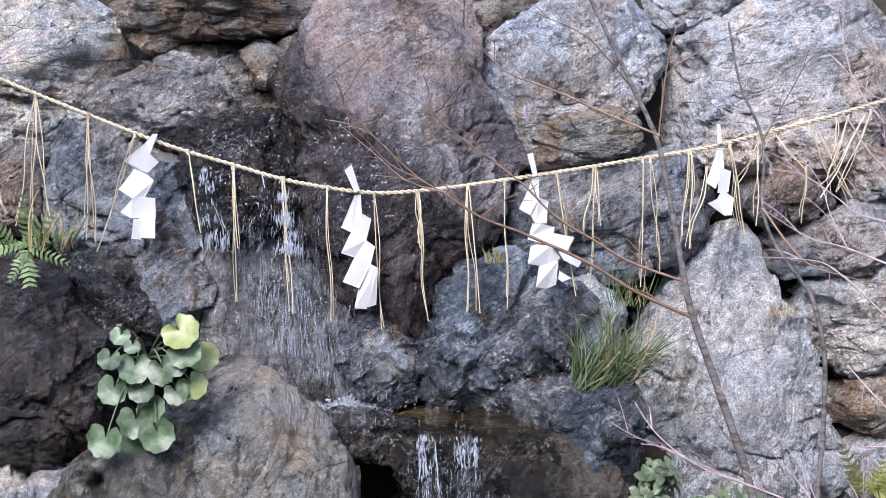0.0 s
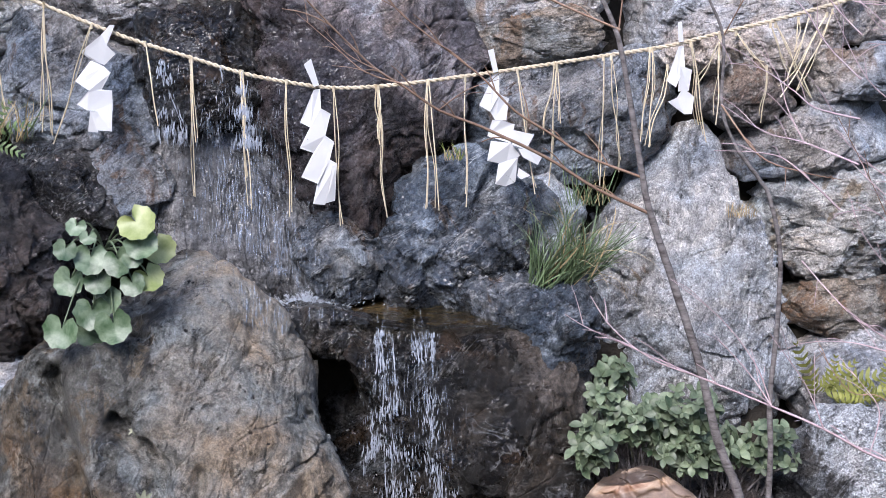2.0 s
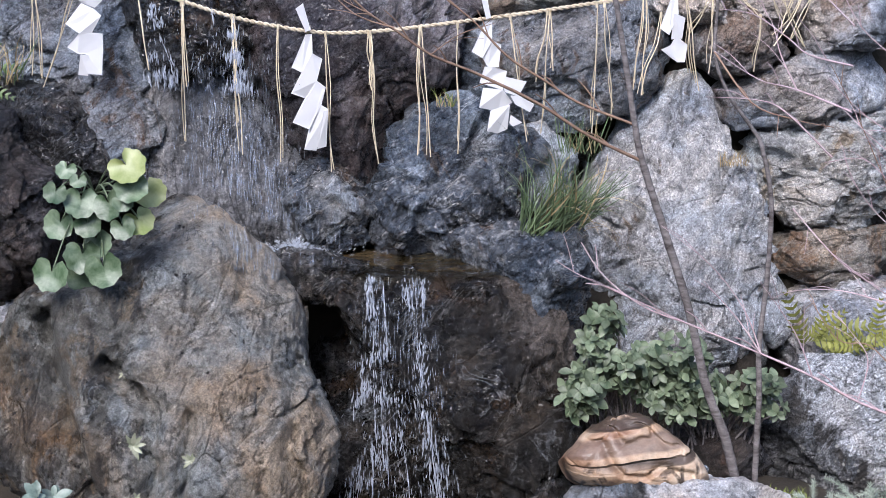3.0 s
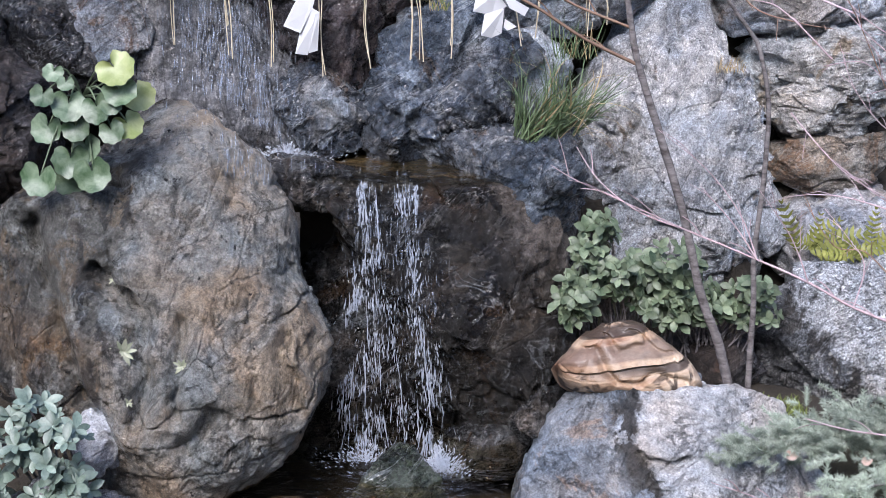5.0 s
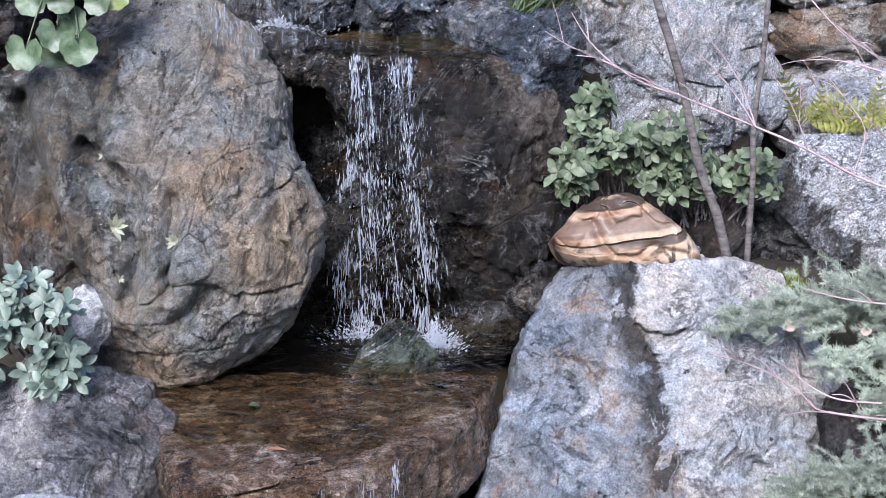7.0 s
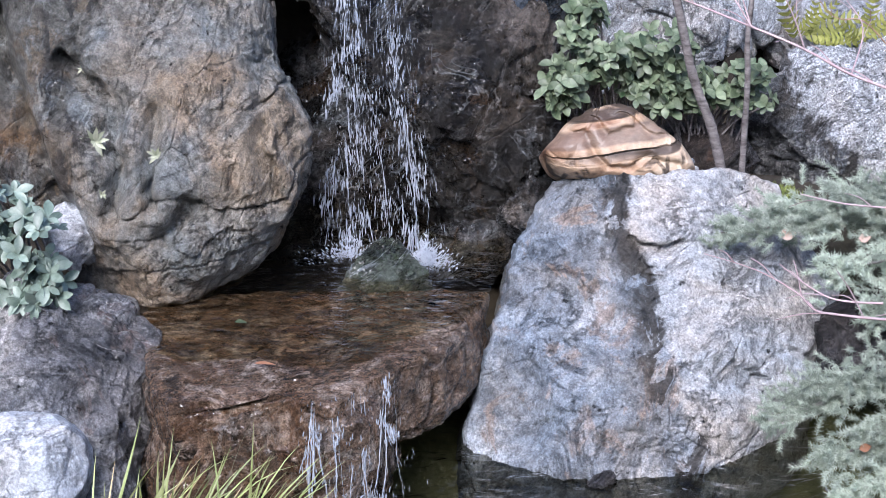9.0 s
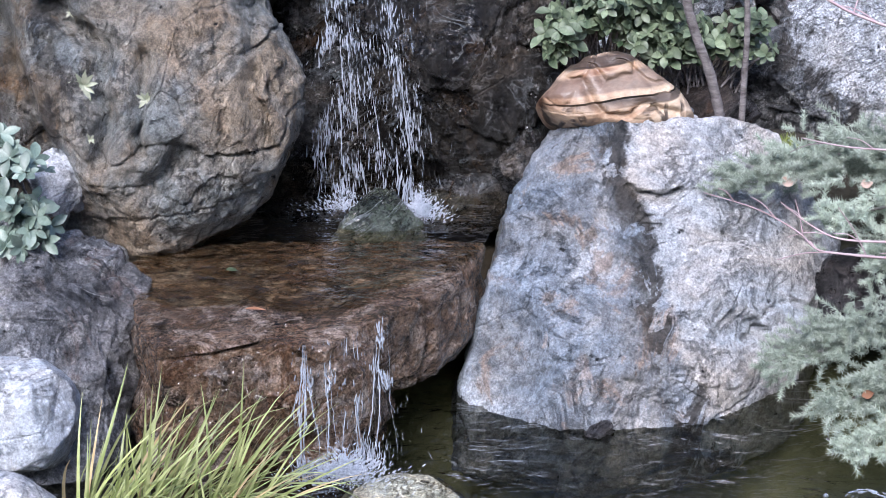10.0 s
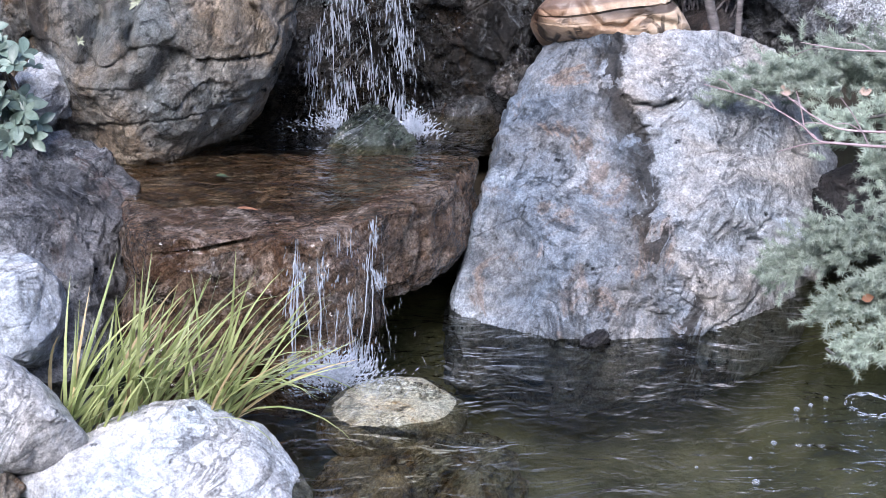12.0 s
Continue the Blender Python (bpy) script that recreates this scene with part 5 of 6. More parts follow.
pink_twig_mat = soft_material("pinkish_twig", (0.36, 0.25, 0.26), (0.60, 0.48, 0.50), 40, 0.65, 0.3, 0.4)
moss_mat = soft_material("moss", (0.13, 0.17, 0.045), (0.28, 0.32, 0.10), 40, 0.9, 0.15, 0.5, 0.1, tint=0.35)
pale_leaf_mat = soft_material("pale_leaf", (0.22, 0.25, 0.16), (0.42, 0.43, 0.32), 30, 0.5, 0.4, 0.2, 0.1)
dead_leaf_mat = soft_material("dead_leaf", (0.36, 0.22, 0.16), (0.60, 0.46, 0.40), 30, 0.7, 0.3, 0.3, 0.1)
rust_leaf_mat = soft_material("rusty_leaf", (0.20, 0.09, 0.05), (0.32, 0.16, 0.09), 30, 0.6, 0.3, 0.3, 0.1)

# ---- the rope, its straws and papers ----
line = glide(ROPE_LINE, 45)
rope = thing("straw_rope", "twisted straw rope strung across the wall", "rope", line[len(line) // 2])
for side in (0, 1):
    run, pts = 0.0, []
    for i, p in enumerate(line):
        run += (p - line[i - 1]).length if i else 0
        w = run / 0.030 * 2 * math.pi + side * math.pi
        pts.append(p + Vector((0, math.cos(w), math.sin(w))) * 0.0026)
    v, f = tube(pts, 0.0028, 6, 0.12, side)
    part("strand", mesh_of("strand", v, f, rope_mat), rope)

rng = random.Random(4)
for x0, z0, x1, z1 in STRAWS:
    ob = thing("straw_tassel", "pale dry rice straw hanging from a rope", "straw", (x0, 3.322, z0), "straws on the rope")
    for k in range(2):
        off, bow = rng.uniform(-0.004, 0.004), rng.uniform(-0.005, 0.005)
        pts = [(x0 + off * 0.3, 3.322, z0 + 0.006), ((2 * x0 + x1) / 3 + off + bow, 3.314, (2 * z0 + z1) / 3), ((x0 + 2 * x1) / 3 + off - bow, 3.316, (z0 + 2 * z1) / 3), (x1 + off * 1.2, 3.318, z1 + rng.uniform(0, 0.03) * k)]
        v, f = tube(glide(pts, 4), 0.0015 if k == 0 else 0.0011, 5, 0.1, k)
        part("stalk", mesh_of("stalk", v, f, straw_mat), ob)
    v, f = tube([(x0, 3.322, z0 - 0.004), (x0, 3.322, z0 + 0.008)], 0.0034, 7)
    part("knot", mesh_of("knot", v, f, straw_mat), ob)

# folded panels of each streamer: outlines across and down from the rope, in steps of 0.734 mm
PAPER_STEP = 0.000734
STREAMER_LEFT = [
    [(8, 20), (-6, 22), (-30, -5), (-100, -60), (-68, -86), (-30, -100), (7, -65), (-17, -38)],
    [(-68, -84), (-115, -145), (-75, -173), (-40, -173), (-8, -120), (-30, -101)],
    [(-75, -172), (-117, -217), (-85, -234), (-10, -238), (-8, -175), (-40, -172)],
    [(-57, -232), (-57, -293), (-12, -297), (-8, -212)],
    [(-73, -234), (-87, -300), (-55, -300), (-50, -234)],
]
STREAMER_MID = [
    [(-42, 70), (-20, 85), (2, 5), (-13, 0)],
    [(-13, -7), (6, -5), (8, -63), (-25, -123), (-57, -107)],
    [(8, -62), (37, -81), (20, -146), (-3, -210), (-60, -187), (-27, -123)],
    [(20, -145), (47, -165), (33, -220), (-5, -295), (-55, -273), (-23, -209)],
    [(33, -219), (54, -230), (15, -365), (-22, -360), (-7, -294)],
    [(40, -235), (54, -232), (46, -352), (18, -358)],
]
STREAMER_WINGED = [
    [(-25, 68), (-7, 72), (8, 2), (-7, 0)],
    [(-10, -8), (10, -8), (11, -65), (-17, -117), (-50, -98)],
    [(11, -63), (40, -77), (33, -142), (0, -145), (-17, -117)],
    [(18, -142), (58, -155), (46, -212), (-25, -192), (-10, -142)],
    [(-14, -208), (46, -210), (76, -250), (33, -282), (-25, -268)],
    [(10, -278), (68, -255), (63, -335), (33, -350), (0, -340)],
    [(46, -168), (118, -185), (93, -230), (50, -215)],
    [(68, -225), (96, -228), (143, -255), (130, -280), (83, -252)],
    [(70, -285), (106, -308), (78, -320), (66, -310)],
]
STREAMER_SMALL = [
    [(-10, 62), (2, 64), (10, 5), (-6, 2)],
    [(-7, -7), (8, -7), (13, -67), (-12, -132), (-40, -112)],
    [(-2, -64), (36, -80), (28, -142), (-4, -146)],
    [(8, -132), (43, -160), (38, -212), (15, -214), (-9, -167)],
    [(-34, -177), (-9, -164), (16, -214), (-6, -200)],
]


def panel_mesh(outline, thick=0.0005):
    n = len(outline)
    bow = [0.006 * math.sin(x * 0.05 + z * 0.02) for x, z in outline]
    front = [(x * PAPER_STEP, b - thick, z * PAPER_STEP) for (x, z), b in zip(outline, bow)]
    back = [(x * PAPER_STEP, b + thick, z * PAPER_STEP) for (x, z), b in zip(outline, bow)]
    me = bpy.data.meshes.new("paper_fold")
    me.from_pydata(front + back, [], [tuple(range(n)), tuple(range(n, 2 * n))[::-1]] + [(i, n + i, n + (i + 1) % n, (i + 1) % n) for i in range(n)])
    me.materials.append(paper_mat)
    return me


for x, z, panels in ((-0.638, 1.467, STREAMER_LEFT), (-0.187, 1.345, STREAMER_MID), (0.209, 1.376, STREAMER_WINGED), (0.620, 1.441, STREAMER_SMALL)):
    ob = thing("paper_streamer", "white zigzag-folded paper streamer on a straw rope", "paper streamer", (x, 3.318, z), "paper streamers")
    for k, outline in enumerate(panels):
        tip = Matrix.Rotation(radians((4, -5, 3, -4, 5)[k % 5]), 4, "X")
        drop_z = max(q[1] for q in outline) * PAPER_STEP
        part("paper_fold", panel_mesh(outline), ob, Matrix.Translation((x, 3.314 - 0.004 * k, z + drop_z)) @ tip @ Matrix.Translation((0, 0, -drop_z)))


# ---- leaves ----
def leaf_mesh(name, length, width, material, fold=0.25, droop=0.25, point=1.0, rows=5, belly=0.8):
    """A pointed leaf from the origin along y, folded on its midrib."""
    verts, faces = [], []
    for i in range(rows + 1):
        t = i / rows
        w = width * 0.5 * math.sin(math.pi * min(1, t ** belly * 0.97 + 0.02)) ** point
        y, z = length * t, -droop * length * t * t
        verts += [(-w, y, z + fold * w), (0, y, z), (w, y, z + fold * w)]
    for i in range(rows):
        a = i * 3
        faces += [(a, a + 1, a + 4, a + 3), (a + 1, a + 2, a + 5, a + 4)]
    return mesh_of(name, verts, faces, material)


def round_leaf_mesh(radius, material, seed):
    """A round, notched, gently cupped leaf."""
    rng = random.Random(seed)
    n, verts, faces = 30, [(0, -0.1 * radius, 0)], []
    for ring in (0.45, 0.8, 1.0):
        for k in range(n):
            w = 2 * math.pi * (k + 0.5) / n - math.pi / 2
            notch = 1 - 0.75 * math.exp(-((min(k + 0.5, n - k - 0.5)) / 1.6) ** 2)
            r = radius * ring * notch * (1 + 0.05 * math.cos(9 * w) * ring + rng.uniform(-0.02, 0.02))
            z = radius * (0.22 * ring * ring + 0.10 * math.sin(3 * w + seed) * ring ** 2 - 0.12 * abs(math.cos(w)) * ring ** 3)
            verts.append((r * math.cos(w), r * math.sin(w), z))
    for k in range(n - 1):
        faces.append((0, 1 + k, 2 + k, 2 + k))
    for ring in range(2):
        for k in range(n - 1):
            a = 1 + ring * n + k
            faces.append((a, a + n, a + n + 1, a + 1))
    me = bpy.data.meshes.new("leaf")
    me.from_pydata(verts, [], [f[:3] if f[2] == f[3] else f for f in faces])
    for poly in me.polygons:
        poly.use_smooth = True
    me.materials.append(material)
    return me


crown = Vector((-0.62, 3.02, 1.05))
plant = thing("round_leaved_plant", "green plant with large round leaves on a boulder", "plant", crown)
for i, (x, y, z, r) in enumerate(ROUND_LEAVES):
    mat = yellow_leaf_mat if i in (0, 5, 11) else round_leaf_mat
    y = min(y, front_of(x, z) - 0.02)
    out = Vector((x, y, z)) - (crown + Vector((0, 0, 0.05)))
    face = Vector((rng.uniform(-0.35, 0.35), -1, rng.uniform(0.35, 0.9)))
    along = Vector((out.x * 1.5, -0.1, out.z - 0.10)) + Vector((rng.uniform(-0.03, 0.03), 0, -0.06))
    leaf = part("leaf", round_leaf_mesh(r, mat, i), plant, aim((x, y, z), along, face))
    stalk = glide([crown, crown.lerp(Vector((x, y, z)), 0.5) + Vector((0, 0.0, 0.03)), (x, y + 0.012, z)], 4)
    v, f = tube(stalk, 0.0018, 5)
    part("stalk", mesh_of("stalk", v, f, shrub_leaf_mat), plant)


def shrub(label, base, domes, count, leaf_len, material, seed, per=6, bend=0.25, wide=0.42):
    """A low shrub: stems that end in whorls of leaves inside the given domes (centre, half sizes)."""
    rng = random.Random(seed)
    ob = thing("shrub", label, "shrub", base)
    meshes = [leaf_mesh("leaf", leaf_len * s, leaf_len * s * wide, material, 0.3, bend * d, 0.75, 6, 1.3) for s, d in ((1.0, 1.0), (0.85, 0.6), (1.12, 1.3), (0.7, 0.8))]
    for i in range(count):
        c, h = domes[i % len(domes)]
        while True:
            u = Vector([rng.uniform(-1, 1) for _ in range(3)])
            if 0.25 < u.length < 1 and u.y < 0.5:
                break
        p = Vector((c[0] + u.x * h[0], c[1] + u.y * h[1], c[2] + u.z * h[2]))
        p.y = min(p.y, front_of(p.x, p.z, 2.95 if base[1] > 3 else 2.3, 9) - 0.015)
        axis = Vector((u.x * 0.8 + rng.uniform(-0.6, 0.6), -0.65 + rng.uniform(-0.5, 0.4), 0.75 + 0.5 * u.z + rng.uniform(-0.3, 0.3))).normalized()
        side = axis.orthogonal().normalized()
        spin = rng.uniform(0, 6.28)
        for k in range(per):
            w = spin + k * 2 * math.pi / per + rng.uniform(-0.25, 0.25)
            d = Matrix.Rotation(w, 3, axis) @ side
            tilt = rng.uniform(0.0, 0.9)
            part("leaf", rng.choice(meshes), ob, aim(p + axis * rng.uniform(-0.006, 0.006), d + axis * tilt, axis - d * tilt, rng.uniform(0.75, 1.1)))
        if i % 2 == 0:
            root = Vector(base) + Vector((rng.uniform(-0.05, 0.05) + (p.x - base[0]) * 0.5, rng.uniform(-0.02, 0.03), 0))
            v, f = tube(glide([root, root.lerp(p, 0.5) + Vector((0, 0.02, 0.01)), p], 4), [0.0028] * 4 + [0.0022] * 4 + [0.0016], 5)
            part("stem", mesh_of("stem", v, f, bark_mat), ob)
    return ob


shrub("green evergreen shrub with glossy pointed leaves", (0.52, 3.10, 0.42),
      [((0.45, 3.07, 0.735), (0.055, 0.05, 0.055)), ((0.49, 3.04, 0.665), (0.09, 0.07, 0.06)), ((0.55, 3.07, 0.635), (0.12, 0.06, 0.045)), ((0.405, 3.0, 0.61), (0.035, 0.03, 0.05)), ((0.48, 3.06, 0.63), (0.08, 0.05, 0.04))], 120, 0.032, shrub_leaf_mat, 3, 5, 0.25, 0.62)
shrub("second green shrub among the sapling trunks", (0.72, 3.12, 0.42),
      [((0.66, 3.08, 0.60), (0.09, 0.06, 0.04)), ((0.75, 3.08, 0.565), (0.10, 0.05, 0.04)), ((0.81, 3.05, 0.585), (0.06, 0.06, 0.055)), ((0.60, 3.05, 0.585), (0.07, 0.05, 0.04)), ((0.66, 3.06, 0.56), (0.08, 0.05, 0.035)), ((0.62, 3.06, 0.67), (0.07, 0.05, 0.045))], 100, 0.031, shrub_leaf_mat, 5, 5, 0.25, 0.6)
shrub("low grey-green shrub with crowded pointed leaves", (-0.66, 2.66, 0.36),
      [((-0.70, 2.62, 0.50), (0.10, 0.06, 0.06)), ((-0.63, 2.58, 0.46), (0.08, 0.06, 0.07)), ((-0.60, 2.57, 0.40), (0.05, 0.05, 0.05)), ((-0.73, 2.60, 0.42), (0.09, 0.06, 0.07))], 75, 0.034, grey_leaf_mat, 8, 6, 0.2, 0.5)
for at, r, n, mat in (((-0.521, 0, 0.59), 0.030, 9, pale_leaf_mat), ((-0.403, 0, 0.565), 0.020, 9, pale_leaf_mat), ((-0.51, 0, 0.497), 0.013, 7, pale_leaf_mat), ((-0.555, 0, 0.70), 0.012, 6, pale_leaf_mat)):
    x, z = at[0], at[2]
    p = Vector((x, front_of(x, z) - 0.006, z))
    ob = thing("rosette_plant", "tiny grey-green rosette rooted in a boulder crack", "plant", p)
    me = leaf_mesh("leaf", r, r * 0.34, mat, 0.2, 0.2)
    for k in range(n):
        w = 2 * math.pi * k / n + rng.uniform(-0.2, 0.2)
        part("leaf", me, ob, aim(p, (math.cos(w), -0.45, math.sin(w) + 0.25), (0, -1, 0.5), rng.uniform(0.7, 1.1)))


# ---- grasses ----
def blade_mesh(name, length, width, arch, material, rows=8):
    """A grass blade that starts upright along z and bends over to y."""
    verts, faces, y, z = [], [], 0.0, 0.0
    for i in range(rows + 1):
        t = i / rows
        w = width * 0.5 * (1 - t ** 2.2) * min(1, 0.6 + 2 * t)
        verts += [(-w, y, z), (0, y - 0.25 * w, z - 0.0), (w, y, z)]
        lean = arch * t ** 1.3
        y += math.sin(lean) * length / rows
        z += math.cos(lean) * length / rows
    for i in range(rows):
        a = i * 3
        faces += [(a, a + 1, a + 4, a + 3), (a + 1, a + 2, a + 5, a + 4)]
    return mesh_of(name, verts, faces, material)


def clump(name, label, base, spread, count, length, width, mats, seed, lean=(0, 0), arch=(0.4, 1.8), yaw=(0, 360)):
    """A tuft of single blades."""
    rng = random.Random(seed)
    ob = thing(name, label, "grass", base)
    meshes = [blade_mesh("blade", length * s, width, a, mats[i % len(mats)]) for i, (s, a) in enumerate((rng.uniform(0.6, 1.05), rng.uniform(*arch)) for _ in range(14))]
    for _ in range(count):
        p = Vector(base) + Vector((rng.uniform(-1, 1) * spread[0], rng.uniform(-1, 1) * spread[1], 0))
        tilt = Matrix.Rotation(radians(lean[0] + rng.uniform(-26, 26)), 4, "Y") @ Matrix.Rotation(radians(lean[1] + rng.uniform(-16, 16)), 4, "X")
        part("blade", rng.choice(meshes), ob, Matrix.Translation(p) @ tilt @ Matrix.Rotation(radians(rng.uniform(*yaw)), 4, "Z") @ Matrix.Scale(rng.uniform(0.75, 1.1), 4))
    return ob


clump("sedge_tuft", "tuft of dark green sedge on the ledge", (0.335, 3.19, 0.905), (0.065, 0.03), 270, 0.27, 0.0036, [sedge_mat] * 8 + [dry_mat], 11, (24, 6), (0.5, 2.4))
clump("sedge_tuft", "small green sedge tuft in a wall crevice", (0.435, 3.37, 1.06), (0.05, 0.02), 50, 0.12, 0.003, [sedge_mat, sedge_mat, dry_mat, sedge_mat], 12, (0, 6), (0.2, 1.6))
clump("dry_grass_tuft", "dry brown grass tuft between stones", (0.79, 3.37, 1.03), (0.035, 0.02), 45, 0.05, 0.002, [dry_mat], 13, (0, 6), (0.2, 1.8))
clump("dry_grass_tuft", "dry brown moss and grass in a crevice", (0.116, 3.36, 1.17), (0.02, 0.015), 40, 0.05, 0.002, [dry_mat, moss_mat], 14, (0, 8), (0.2, 1.8))
clump("iris_clump", "clump of yellow-green iris blades at the pond edge", (-0.35, 2.10, 0.02), (0.14, 0.06), 170, 0.32, 0.0068, [iris_mat] * 6 + [dry_mat], 15, (24, 4), (0.3, 1.9), (-170, 20))
clump("grass_tuft", "drooping green grass on the wall", (-0.84, 3.18, 1.25), (0.05, 0.03), 40, 0.16, 0.0035, [sedge_mat, dry_mat], 16, (20, 8), (0.8, 2.2))
clump("moss_tuft", "bright yellow-green moss behind a boulder", (0.85, 2.93, 0.385), (0.055, 0.05), 290, 0.024, 0.003, [moss_mat], 17, (0, 10), (0.3, 1.8))


# ---- ferns ----
def frond_mesh(length, width, material, seed, pairs=9, droop=0.5):
    """A fern frond along y: a rib with paired leaflets."""
    rng = random.Random(seed)
    verts, faces = [], []
    for i in range(pairs):
        t = (i + 0.5) / pairs
        y, z = length * t, -droop * length * t * t
        w = width * (math.sin(math.pi * (0.12 + 0.86 * t)) ** 0.7) * rng.uniform(0.7, 1.15)
        for s in (-1, 1):
            b = len(verts)
            h = length / pairs * 0.46
            verts += [(0, y - h, z), (0, y + h * 0.6, z), (s * w * 0.6, y + h * 1.4, z - 0.12 * w), (s * w * 0.6, y - h * 0.2, z - 0.10 * w), (s * w, y + h * 1.6, z - 0.3 * w)]
            faces += [(b, b + 1, b + 2, b + 3), (b + 3, b + 2, b + 4, b + 4)]
    me = bpy.data.meshes.new("frond")
    me.from_pydata(verts, [], [f[:3] if f[2] == f[3] else f for f in faces])
    me.materials.append(material)
    return me


def fern(label, base, fronds, material, seed):
    rng = random.Random(seed)
    ob = thing("fern", label, "fern", base)
    for k, (dx, dz, length) in enumerate(fronds):
        length *= 0.72
        part("frond", frond_mesh(length, length * 0.24, material, seed + k), ob, aim(Vector(base) + Vector((rng.uniform(-0.02, 0.02), 0, rng.uniform(-0.01, 0.02))), (dx, -0.35, dz), (rng.uniform(-0.3, 0.3), -1, 0.5)))


fern("yellow-green fern growing between wall stones", (0.985, 3.28, 0.63), [(-0.35, 1, 0.17), (0.05, 1, 0.12), (0.6, 0.7, 0.13), (1, 0.45, 0.17), (1, 0.05, 0.18), (0.8, -0.25, 0.13), (-0.6, 0.4, 0.09)], fern_mat, 31)
fern("second yellow-green fern beside the flat stone", (1.10, 3.24, 0.63), [(-0.6, 0.7, 0.12), (0.1, 1, 0.13), (0.7, 0.8, 0.13), (1, 0.3, 0.15), (-1, 0.2, 0.11)], fern_mat, 37)
fern("dark green fern tucked on the wall", (-0.92, 3.20, 1.25), [(-0.7, 0.8, 0.13), (0.0, 1, 0.14), (0.6, 0.8, 0.14), (1, 0.35, 0.15), (1, -0.3, 0.12), (0.5, -0.9, 0.11), (-0.9, 0.0, 0.13), (0.1, -1, 0.13), (-0.5, -0.7, 0.11)], fern_dark_mat, 41)


# ---- juniper ----
def juniper(label, branches, seed):
    """Creeping juniper: limbs with short shoots thick with needles. branches: start, end, shoots, spread."""
    rng = random.Random(seed)
    ob = thing("creeping_juniper", label, "juniper", branches[0][0])
    for start, end, shoots, spread in branches:
        a, b = Vector(start), Vector(end)
        mid = a.lerp(b, 0.5) + Vector((0, 0, 0.02))
        spine = glide([a, mid, b], 8)
        v, f = tube(spine, [0.006 * (1 - 0.75 * i / 16) for i in range(17)], 6, 0.15, seed)
        limb = part("limb", mesh_of("limb", v, f, bark_mat), ob)
        verts, faces = [], []
        for k in range(int(shoots * 1.4)):
            t = rng.random() ** 0.8
            p = spine[min(16, int(t * 16))] + Vector((rng.gauss(0, spread * 0.25), rng.gauss(0, spread * 0.25), rng.gauss(0, spread * 0.30)))
            d = ((b - a).normalized() * 0.8 + Vector((rng.uniform(-0.8, 0.8), rng.uniform(-0.9, 0.2), rng.uniform(-0.25, 0.9)))).normalized()
            s = d.orthogonal().normalized()
            ln = rng.uniform(0.025, 0.05)
            for j in range(44):
                u = j / 44
                root = p + d * ln * u
                side = Matrix.Rotation(j * 2.4, 3, d) @ s
                n = (side + d * rng.uniform(0.5, 1.2)).normalized()
                tip = root + n * rng.uniform(0.009, 0.016)
                w = n.cross(Vector((0.2, -1, 0.3))).normalized() * 0.0010
                i0 = len(verts)
                verts += [root - w, root + w, tip]
                faces.append((i0, i0 + 1, i0 + 2))
        part("needles", mesh_of("needles", [tuple(q) for q in verts], faces, needle_mat, False), limb, kind="stuff")
    return ob


juniper("grey-green creeping juniper spilling over a boulder",
        [((1.20, 2.66, 0.42), (0.69, 2.70, 0.405), 160, 0.055), ((1.20, 2.68, 0.44), (0.80, 2.72, 0.43), 200, 0.09), ((1.25, 2.62, 0.47), (0.90, 2.66, 0.47), 180, 0.09),
         ((1.20, 2.60, 0.38), (0.86, 2.58, 0.37), 140, 0.08), ((1.25, 2.62, 0.30), (0.95, 2.52, 0.31), 120, 0.07),
         ((1.22, 2.48, 0.24), (0.74, 2.43, 0.145), 150, 0.06), ((1.22, 2.46, 0.27), (0.82, 2.40, 0.21), 200, 0.09), ((1.15, 2.42, 0.16), (0.83, 2.34, 0.10), 170, 0.07), ((1.15, 2.38, 0.10), (0.86, 2.30, 0.04), 140, 0.06),
         ((1.20, 2.40, 0.19), (0.92, 2.36, 0.13), 160, 0.08), ((1.22, 2.56, 0.34), (0.97, 2.50, 0.33), 150, 0.08)], 51)

# ---- bare saplings and twigs ----
for label, run, r0 in (("slender grey sapling trunk, bare of leaves", TRUNK_A, 0.0112), ("thin bare grey-brown sapling", TRUNK_B, 0.0072)):
    ob = thing("bare_sapling", label, "sapling", run[0])
    pts = glide(run, 6)
    n = len(pts)
    v, f = tube(pts, [r0 * (1 - 0.72 * i / n) for i in range(n)], 10, 0.10, n)
    part("trunk", mesh_of("trunk", v, f, bark_mat), ob)
    if run is TRUNK_A:
        host = ob
rng = random.Random(21)
